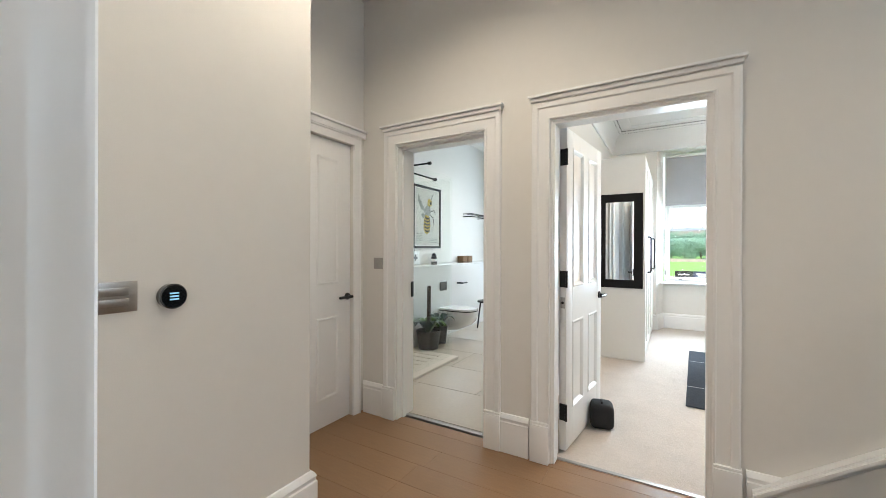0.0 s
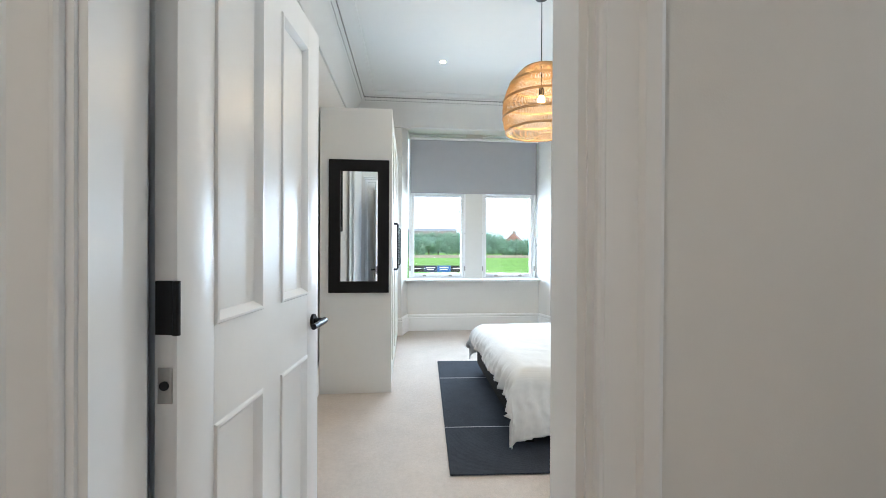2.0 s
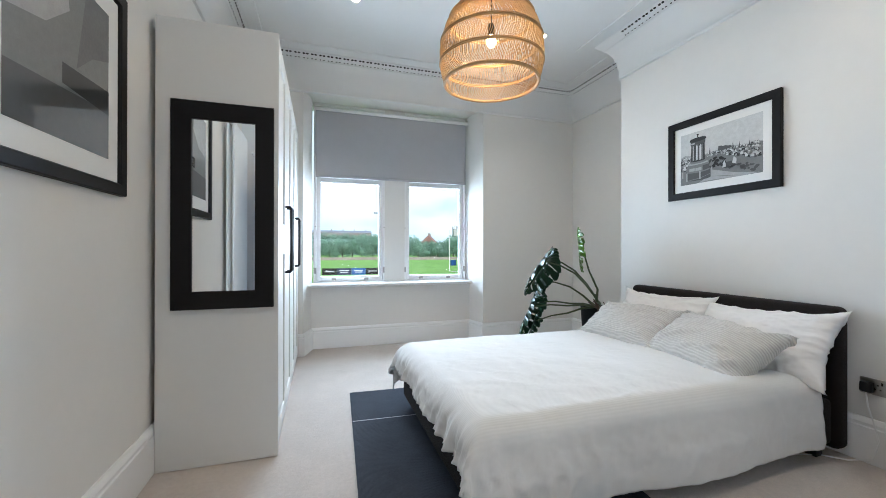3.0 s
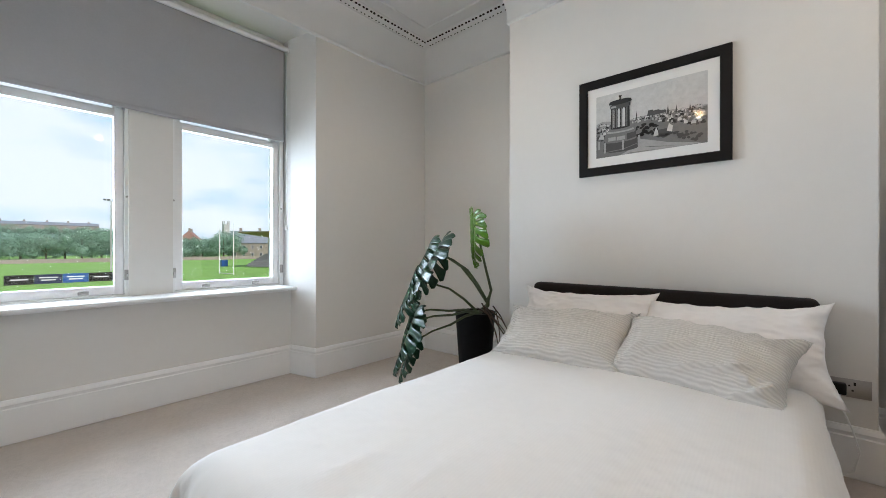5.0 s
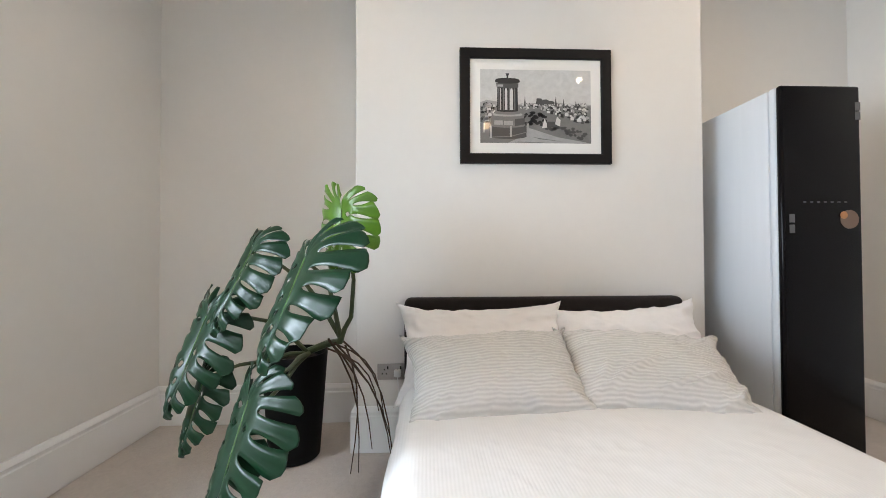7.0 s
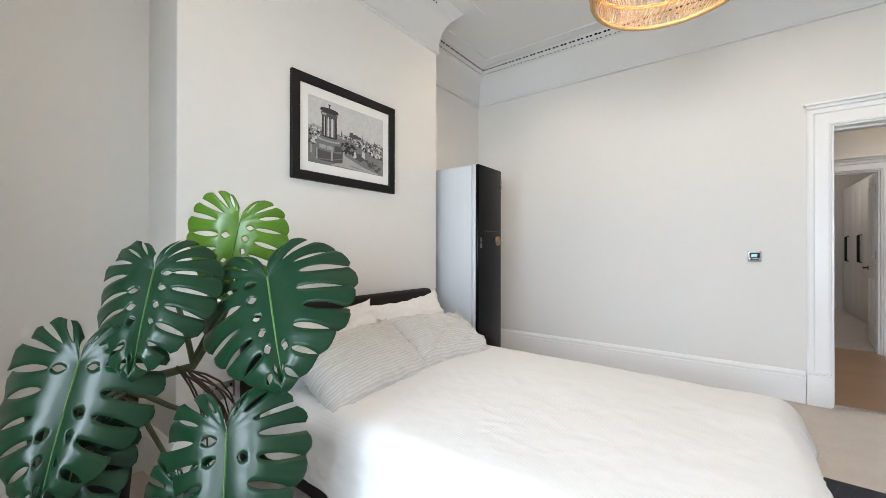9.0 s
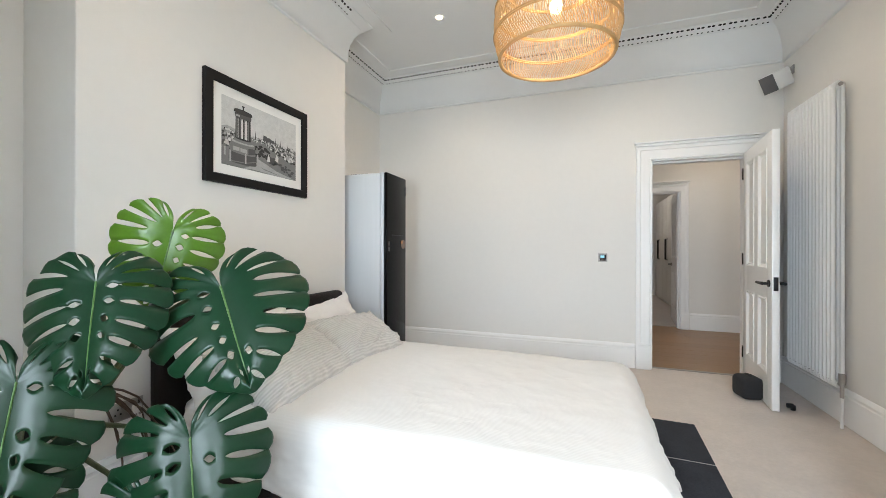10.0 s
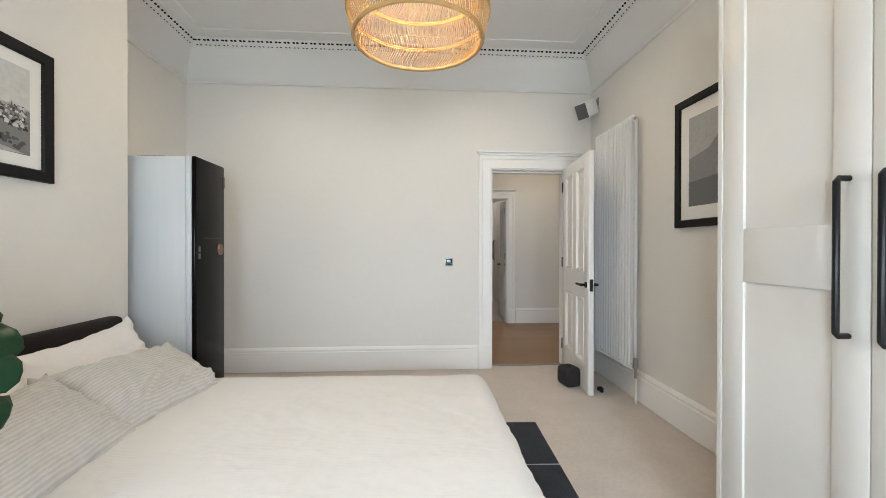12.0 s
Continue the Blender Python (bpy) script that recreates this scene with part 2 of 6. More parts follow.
# ---- building helpers ----


def bx(bm, x0, x1, y0, y1, z0, z1, r=0.0, seg=2):
    """A box between the limits, its edges rounded by r."""
    m = Matrix.LocRotScale(((x0 + x1) / 2, (y0 + y1) / 2, (z0 + z1) / 2), None, (abs(x1 - x0), abs(y1 - y0), abs(z1 - z0)))
    g = bmesh.ops.create_cube(bm, size=1, matrix=m)
    if r:
        edges = list({e for v in g["verts"] for e in v.link_edges})
        bmesh.ops.bevel(bm, geom=edges, offset=r, segments=seg, profile=0.5, affect="EDGES")


def tube(bm, pts, radii, sides=8, caps=True):
    """A round bar through the points."""
    pts = [Vector(p) for p in pts]
    if not hasattr(radii, "__len__"):
        radii = [radii] * len(pts)
    rings, ref = [], None
    for i, p in enumerate(pts):
        d = (pts[min(i + 1, len(pts) - 1)] - pts[max(i - 1, 0)]).normalized()
        if ref is None:
            ref = d.orthogonal().normalized()
        u = (ref - d * ref.dot(d))
        u = u.normalized() if u.length > 1e-6 else d.orthogonal().normalized()
        ref, w = u, d.cross(u)
        rings.append([bm.verts.new(p + (u * math.cos(a) + w * math.sin(a)) * radii[i]) for a in (2 * math.pi * k / sides for k in range(sides))])
    for a, b in zip(rings, rings[1:]):
        for k in range(sides):
            bm.faces.new((a[k], a[(k + 1) % sides], b[(k + 1) % sides], b[k]))
    if caps:
        bm.faces.new(rings[0][::-1]), bm.faces.new(rings[-1])


def lathe(bm, prof, centre=(0, 0, 0), sides=32, closed=False):
    """Turns a profile of (radius, height) about the vertical through centre."""
    c = Vector(centre)
    rings = [[bm.verts.new(c + Vector((r * math.cos(2 * math.pi * k / sides), r * math.sin(2 * math.pi * k / sides), z))) for k in range(sides)] for r, z in prof]
    if closed:
        rings.append(rings[0])
    for a, b in zip(rings, rings[1:]):
        for k in range(sides):
            bm.faces.new((a[k], a[(k + 1) % sides], b[(k + 1) % sides], b[k]))
    if not closed:
        bm.faces.new(rings[0][::-1]), bm.faces.new(rings[-1])


def sweep(bm, pts, prof, closed=False, m=None):
    """Carries a profile of (out, up) along a line in the plane, with mitred corners; out points to the left of the line."""
    m = m or Matrix.Identity(4)
    P = [Vector(p) for p in pts]
    n, rings = len(P), []
    for i, p in enumerate(P):
        a = (p - P[i - 1]).normalized() if closed or i else None
        b = (P[(i + 1) % n] - p).normalized() if closed or i < n - 1 else None
        a, b = a or b, b or a
        na, nb = Vector((-a.y, a.x)), Vector((-b.y, b.x))
        q = (na + nb)
        q = q / max(q.dot(na), 0.2)
        rings.append([bm.verts.new(m @ Vector((p.x + q.x * o, p.y + q.y * o, u))) for o, u in prof])
    if closed:
        rings.append(rings[0])
    for a, b in zip(rings, rings[1:]):
        for k in range(len(prof) - 1):
            bm.faces.new((a[k], b[k], b[k + 1], a[k + 1]))
    if not closed:
        bm.faces.new(rings[0][::-1]), bm.faces.new(rings[-1])


def prism(bm, pts, z0, z1, m=None):
    """An upright block over a polygon."""
    m = m or Matrix.Identity(4)
    a = [bm.verts.new(m @ Vector((x, y, z0))) for x, y in pts]
    b = [bm.verts.new(m @ Vector((x, y, z1))) for x, y in pts]
    n = len(pts)
    bm.faces.new(a[::-1]), bm.faces.new(b)
    for k in range(n):
        bm.faces.new((a[k], a[(k + 1) % n], b[(k + 1) % n], b[k]))


def mesh_of(bm, material, smooth=None):
    bmesh.ops.recalc_face_normals(bm, faces=bm.faces)
    me = bpy.data.meshes.new("mesh")
    bm.to_mesh(me)
    bm.free()
    me.materials.append(material)
    if smooth is not None:
        me.shade_smooth()
        if smooth < 180:
            me.set_sharp_from_angle(angle=radians(smooth))
    return me


def thing(name, label, category, place=(0, 0, 0), rz=0, group="", kind=""):
    ob = tagged(new(name), label, category, group, kind)
    ob.matrix_basis = pose(*place, 0, 0, rz)
    return ob


def part(name, bm, material, parent, label="", smooth=35, m=None):
    ob = new(name, mesh_of(bm, material, smooth))
    ob.parent = parent
    if m:
        ob.matrix_basis = m
    return tagged(ob, label)


def solid(name, bm, material, label, category, kind="", group="", smooth=None):
    return tagged(new(name, mesh_of(bm, material, smooth)), label, category, group, kind)


def B():
    return bmesh.new()


def box_part(name, parent, material, x0, x1, y0, y1, z0, z1, r=0.002, label="", seg=2):
    bm = B()
    bx(bm, x0, x1, y0, y1, z0, z1, r, seg)
    return part(name, bm, material, parent, label)


UPX = Matrix(((1, 0, 0, 0), (0, 0, 1, 0), (0, 1, 0, 0), (0, 0, 0, 1)))   # plane (x, z), height along +y
UPY = Matrix(((0, 0, 1, 0), (1, 0, 0, 0), (0, 1, 0, 0), (0, 0, 0, 1)))   # plane (y, z), height along +x

# ---- large structure ----
TOP = 3.45
CEIL = 3.22


def wall_x(bm, x0, x1, y0, y1, z0, z1, holes):
    """A wall along x with holes (xa, xb, za, zb)."""
    x = x0
    for xa, xb, za, zb in sorted(holes):
        bx(bm, x, xa, y0, y1, z0, z1)
        if za > z0:
            bx(bm, xa, xb, y0, y1, z0, za)
        bx(bm, xa, xb, y0, y1, zb, z1)
        x = xb
    bx(bm, x, x1, y0, y1, z0, z1)


NORTH = 7.500                      # bedroom face of the window wall
DOOR = (-0.450, 0.349, 2.050)      # bedroom door opening: left, right, height
BATH = (-1.60, -0.872, 2.050)
SOUTH = (-0.370, 0.500, 2.035)
bm = B()
wall_x(bm, -3.4, 3.70, 2.785, 2.94, 0, TOP, [(BATH[0], BATH[1], 0, BATH[2]), (DOOR[0], DOOR[1], 0, DOOR[2])])
solid("wall_door_side", bm, M_WALL, "warm white painted plaster wall with two doorways", "wall", "structure")
bm = B()
bx(bm, 3.36, 3.70, 2.94, NORTH, 0, TOP)
bx(bm, 2.97, 3.36, 4.25, 6.20, 0, TOP, 0.006)
solid("wall_east", bm, M_WALL, "warm white plaster wall with a projecting chimney breast", "wall", "structure")
bm = B()
bx(bm, -0.85, -0.70, 2.94, 8.20, 0, TOP)
solid("wall_west", bm, M_WALL, "warm white plaster wall between bedroom and bathroom", "wall", "structure")
bm = B()
bx(bm, -0.70, -0.045, NORTH, 8.20, 0, TOP)
bx(bm, 2.055, 3.70, NORTH, 8.20, 0, TOP)
bx(bm, -0.045, 2.055, NORTH, 8.20, 2.885, TOP)
bx(bm, -0.045, 2.055, 7.785, 8.20, 0, 0.72)
prism(bm, [(-0.045, NORTH), (0.035, 7.79), (0.035, 8.20), (-0.045, 8.20)], 0, 2.885)
prism(bm, [(2.055, NORTH), (2.055, 8.20), (1.985, 8.20), (1.985, 7.79)], 0, 2.885)
bx(bm, 0.895, 1.145, 7.88, 8.20, 0.72, 2.885)
solid("wall_window_side", bm, M_WALL, "white plaster wall with a splayed window recess", "wall", "structure")
bm = B()
bx(bm, -0.70, 3.36, 2.87, 7.80, -0.2, -0.004)
solid("floor_bedroom", bm, M_CARPET, "pale beige fitted carpet", "carpet", "structure")
bm = B()
bx(bm, -4.0, 3.70, -4.0, 8.20, CEIL, TOP)
solid("ceiling", bm, M_CEIL, "flat white painted ceiling", "ceiling", "structure")

ROOM = [(-0.70, 2.94), (3.36, 2.94), (3.36, 4.25), (2.97, 4.25), (2.97, 6.20), (3.36, 6.20), (3.36, NORTH), (-0.70, NORTH)]
bm = B()
sweep(bm, ROOM, [(0, 2.835), (0.016, 2.84), (0.020, 2.852), (0.012, 2.866), (0.016, 2.93), (0.030, 3.00), (0.055, 3.07), (0.09, 3.125), (0.115, 3.145),
                 (0.114, 3.140), (0.114, 3.148), (0.170, 3.198), (0.177, 3.198), (0.177, 3.206), (0.30, 3.210), (0.306, 3.218), (0.306, 3.223)], closed=True)
solid("cornice", bm, M_CEIL, "white plaster cove cornice with a pierced band", "cornice", "structure", smooth=40)
SKIRT = [(0, 0), (0.024, 0), (0.024, 0.190), (0.019, 0.196), (0.019, 0.206), (0.022, 0.214), (0.016, 0.228), (0.008, 0.238), (0, 0.240)]
for nm, pts in (("baseboard_bedroom", [(0.490, 2.94), (3.36, 2.94), (3.36, 4.25), (2.97, 4.25), (2.97, 6.20), (3.36, 6.20), (3.36, NORTH), (2.055, NORTH), (1.985, 7.785),
                                       (0.035, 7.785), (-0.045, NORTH), (-0.70, NORTH), (-0.70, 2.94), (-0.585, 2.94)]),):
    bm = B()
    sweep(bm, pts, SKIRT)
    solid(nm, bm, M_TRIM, "tall white moulded skirting board", "baseboard", "structure", smooth=30)

# hall
bm = B()
bx(bm, -1.60, -1.275, 0.60, 1.712, 0, TOP, 0.006)
bx(bm, -2.10, -1.60, 1.50, 1.711, 0, TOP)
solid("wall_hall_stub", bm, M_WALL, "warm white plaster wall end", "wall", "structure")
bm = B()
bx(bm, -2.10, -1.93, 1.712, 1.83, 0, TOP)
bx(bm, -2.10, -1.93, 2.67, 2.785, 0, TOP)
bx(bm, -2.10, -1.93, 1.83, 2.67, 2.07, TOP)
bx(bm, -2.40, -2.10, 1.5, 2.785, 0, TOP)
solid("wall_hall_closet", bm, M_WALL, "warm white plaster wall round a cupboard door", "wall", "structure")
bm = B()
wall_x(bm, -1.60, 3.70, 0.43, 0.635, 0, TOP, [(SOUTH[0], SOUTH[1], 0, SOUTH[2])])
solid("wall_hall_south", bm, M_WALL, "warm white plaster wall with a doorway", "wall", "structure")
bm = B()
bx(bm, 3.60, 3.75, 0.43, 2.785, 0, TOP)
solid("wall_hall_east", bm, M_WALL, "white plaster wall at the stair", "wall", "structure")
# south room behind the first doorway
bm = B()
bx(bm, -1.75, -1.60, -4.0, 0.43, 0, TOP)
bx(bm, 2.6, 2.75, -4.0, 0.43, 0, TOP)
bx(bm, -1.75, 2.75, -4.15, -4.0, 0, TOP)
solid("wall_south_room", bm, M_WALL, "plain white plaster walls of the far room", "wall", "structure")
bm = B()
bx(bm, -1.60, 2.6, -4.0, 0.47, -0.2, -0.004)
solid("floor_south_room", bm, M_CARPET, "pale beige carpet of the far room", "carpet", "structure")
# bathroom shell
bm = B()
bx(bm, -3.25, -3.10, 2.94, 8.20, 0, TOP)
solid("wall_bathroom_west", bm, M_WALL, "white bathroom wall", "wall", "structure")
bm = B()
wall_x(bm, -3.25, -0.85, 7.72, 8.20, 0, TOP, [(-2.1, -1.1, 0.9, 2.5)])
solid("wall_bathroom_north", bm, M_WALL, "white bathroom wall with an assumed window", "wall", "structure")


def architrave(name, x0, x1, h, y, out, grow=0.0):
    """Moulded door casing with a cap, on the wall face y; out is +1 or -1 along y."""
    t = thing(name, "white moulded door casing with plinth blocks", "door frame", kind="structure")
    w = 0.110 + grow
    m = Matrix(((1, 0, 0, 0), (0, 0, out, y), (0, 1, 0, 0), (0, 0, 0, 1)))
    bm = B()
    prof = [(0, 0), (0, 0.012), (0.004, 0.016), (0.010, 0.016), (0.014, 0.012), (w - 0.042, 0.012), (w - 0.034, 0.020), (w - 0.009, 0.022), (w, 0.017), (w, 0)]
    sweep(bm, [(x0, 0), (x0, h), (x1, h), (x1, 0)], prof, m=m)
    part("casing", bm, M_TRIM, t, smooth=30)
    bm = B()
    ya, yb = sorted((y, y + out * 0.050))
    bx(bm, x0 - w - 0.018, x1 + w + 0.018, ya, yb, h + w + 0.024, h + w + 0.040, 0.003)
    ya, yb = sorted((y, y + out * 0.036))
    bx(bm, x0 - w - 0.006, x1 + w + 0.006, ya, yb, h + w, h + w + 0.024, 0.006)
    part("cap_moulding", bm, M_TRIM, t)
    for xa, xb in ((x0 - w - 0.004, x0 - 0.001), (x1 + 0.001, x1 + w + 0.004)):
        bm = B()
        ya, yb = sorted((y, y + out * 0.034))
        bx(bm, xa, xb, ya, yb, 0, 0.225, 0.003)
        ya, yb = sorted((y, y + out * 0.028))
        bx(bm, xa, xb, ya, yb, 0.2255, 0.240, 0.002)
        part("plinth_block", bm, M_TRIM, t)
    return t


def lining(name, x0, x1, h, y0, y1, stop):
    t = thing(name, "white painted door lining with stops", "door frame", kind="structure")
    bm = B()
    sweep(bm, [(x0, 0), (x0, h), (x1, h), (x1, 0)], [(0.003, y0), (-0.012, y0), (-0.012, y1), (0.003, y1)], m=Matrix(((1, 0, 0, 0), (0, 0, 1, 0), (0, 1, 0, 0), (0, 0, 0, 1))))
    part("jamb", bm, M_TRIM, t, smooth=30)
    bm = B()
    sweep(bm, [(x0, 0), (x0, h), (x1, h), (x1, 0)], [(-0.012, stop[0]), (-0.026, stop[0]), (-0.026, stop[1]), (-0.012, stop[1])], m=Matrix(((1, 0, 0, 0), (0, 0, 1, 0), (0, 1, 0, 0), (0, 0, 0, 1))))
    part("door_stop", bm, M_TRIM, t, smooth=30)


architrave("trim_bedroom_door_hall_side", *DOOR, 2.785, -1)
architrave("trim_bedroom_door_room_side", *DOOR, 2.94, 1, 0.022)
architrave("trim_bathroom_door", *BATH, 2.785, -1)
architrave("trim_south_door", *SOUTH, 0.635, 1)
lining("trim_bedroom_lining", *DOOR, 2.783, 2.942, (2.79, 2.86))
lining("trim_bathroom_lining", *BATH, 2.783, 2.99, (2.84, 2.88))
lining("trim_south_lining", *SOUTH, 0.428, 0.637, (0.50, 0.59))

# ---- doors ----


def handle_set(parent, at, side, lever, label="black metal lever handle"):
    """A lever on a round rose. at: where it meets the leaf; side: the way out of the leaf; lever: the way the lever points."""
    p, s, l = Vector(at), Vector(side), Vector(lever)
    bm = B()
    tube(bm, [p, p + s * 0.009], 0.026, 24)
    tube(bm, [p + s * 0.008, p + s * 0.050], 0.0105, 14)
    tube(bm, [p + s * 0.044 - l * 0.010, p + s * 0.047 + l * 0.02, p + s * 0.047 + l * 0.118], [0.0125, 0.0115, 0.010], 14)
    return part("door_handle", bm, M_BLACK, parent, label)


def door_leaf(name, label, w, h, place, rz, levers=True, group=""):
    """Four-panelled leaf along +y from its hinge at the origin, 44 mm thick along x."""
    t = thing(name, label, "door", place, rz, kind="structure")
    T, st, mu = 0.044, 0.118, 0.115
    pw = (w - 2 * st - mu) / 2
    rows_z = ((0.235, 0.800), (1.022, h - 0.105))
    cols_y = ((st, st + pw), (st + pw + mu, w - st))
    bm = B()
    bx(bm, 0, T, 0, st, 0, h, 0.0015)
    bx(bm, 0, T, w - st, w, 0, h, 0.0015)
    for za, zb in ((0, rows_z[0][0]), (rows_z[0][1], rows_z[1][0]), (rows_z[1][1], h)):
        bx(bm, 0, T, st, w - st, za, zb)
    for za, zb in rows_z:
        bx(bm, 0, T, cols_y[0][1], cols_y[1][0], za, zb)
    part("leaf_frame", bm, M_TRIM, t, smooth=30)
    for za, zb in rows_z:
        for ya, yb in cols_y:
            bm = B()
            bx(bm, 0.012, T - 0.012, ya, yb, za, zb)
            p = part("panel", bm, M_TRIM, t)
            bm = B()
            prof = [(0, T), (0.004, T + 0.005), (0.010, T + 0.006), (0.016, T + 0.001), (0.024, T - 0.008), (0.028, T - 0.012), (0, T - 0.012)]
            loop = [(ya, za), (yb, za), (yb, zb), (ya, zb)]
            sweep(bm, loop, prof, True, UPY)
            sweep(bm, loop, [(o, T - u) for o, u in prof], True, UPY)
            part("panel_moulding", bm, M_TRIM, p, smooth=30)
    if levers:
        handle_set(t, (T, w - 0.062, 0.915), (1, 0, 0), (0, -1, 0))
        handle_set(t, (0, w - 0.062, 0.915), (-1, 0, 0), (0, -1, 0))
        box_part("latch_plate", t, M_BLACK, 0.008, T - 0.008, w - 0.001, w + 0.002, 0.865, 0.965, 0.001)
        lk = box_part("lock_plate", t, M_CHROME, 0.008, T - 0.008, -0.003, 0.0, 0.895, 0.965, 0.001, "small metal plate")
        bm = B()
        tube(bm, [(T / 2, -0.003, 0.93), (T / 2, -0.0055, 0.93)], 0.009, 16)
        part("lock_cylinder", bm, M_BLACK, t, "round black lock cylinder")
    for z in (0.24, 1.08, 1.85):
        bm = B()
        bx(bm, T - 0.040, T + 0.001, -0.004, 0.001, z - 0.052, z + 0.052, 0.001)
        tube(bm, [(T + 0.003, -0.006, z - 0.052), (T + 0.003, -0.006, z + 0.052)], 0.007, 10)
        part("hinge", bm, M_BLACK, t, "black butt hinge")
    return t


door_leaf("door_bedroom", "open white four-panel door with black handles", 0.80, 2.035, (-0.440, 2.966, 0.010), -6.0)
door_leaf("door_far_room", "white four-panel door standing open into the far room", 0.80, 2.02, (-0.360, 0.43, 0.010), -186)

closet = thing("door_closet", "closed white four-panel cupboard door with black handle", "door", kind="structure")
bm = B()
bx(bm, -2.0, -1.955, 1.835, 2.665, 0.006, 2.065, 0.0015)
part("leaf_frame", bm, M_TRIM, closet)
for za, zb in ((0.20, 0.785), (1.023, 1.937)):
    for ya, yb in ((1.958, 2.164), (2.338, 2.546)):
        bm = B()
        sweep(bm, [(ya, za), (yb, za), (yb, zb), (ya, zb)], [(0, -1.954), (0.006, -1.947), (0.014, -1.947), (0.024, -1.953), (0.024, -1.956), (0, -1.956)], True, UPY)
        part("panel_moulding", bm, M_TRIM, closet, smooth=30)
handle_set(closet, (-1.955, 2.635, 0.915), (1, 0, 0), (0, -1, 0))
bm = B()
sweep(bm, [(1.83, 0), (1.83, 2.07), (2.67, 2.07), (2.67, 0)], [(0, -1.93), (0, -1.916), (0.012, -1.912), (0.05, -1.912), (0.058, -1.904), (0.064, -1.904), (0.064, -1.93)], m=UPY)
ct = thing("trim_closet_door", "white moulded cupboard door casing", "door frame", kind="structure")
part("casing", bm, M_TRIM, ct, smooth=30)
bm = B()
bx(bm, -1.93, -1.885, 1.76, 2.784, 2.180, 2.196, 0.003)
bx(bm, -1.93, -1.90, 1.76, 2.784, 2.135, 2.180, 0.005)
part("cap_moulding", bm, M_TRIM, ct)

def skirting(name, pts, label="tall white moulded skirting board"):
    bm = B()
    sweep(bm, pts, SKIRT)
    return solid(name, bm, M_TRIM, label, "baseboard", "structure", smooth=30)


skirting("baseboard_hall_stub", [(-1.90, 1.712), (-1.275, 1.712), (-1.275, 0.635)])
skirting("baseboard_hall_between_doors", [(-0.575, 2.785), (-0.778, 2.785)])
skirting("baseboard_hall_corner", [(-1.725, 2.785), (-1.93, 2.785), (-1.93, 2.784)])
skirting("baseboard_hall_stair_side", [(0.72, 2.785), (0.480, 2.785)])
skirting("baseboard_hall_south", [(-1.275, 0.635), (-0.495, 0.635)])
skirting("baseboard_hall_south_east", [(0.63, 0.635), (3.6, 0.635)])

for nm, (xa, xb, ya, yb) in dict(threshold_bedroom=(DOOR[0] + 0.012, DOOR[1] - 0.012, 2.85, 2.88), threshold_bathroom=(BATH[0] + 0.012, BATH[1] - 0.012, 2.88, 2.91),
                                 threshold_south=(SOUTH[0] + 0.012, SOUTH[1] - 0.012, 0.46, 0.49)).items():
    bm = B()
    bx(bm, xa, xb, ya, yb, -0.004, 0.006, 0.003)
    solid(nm, bm, M_CHROME, "metal threshold strip between floors", "threshold", "structure")

# ---- windows ----


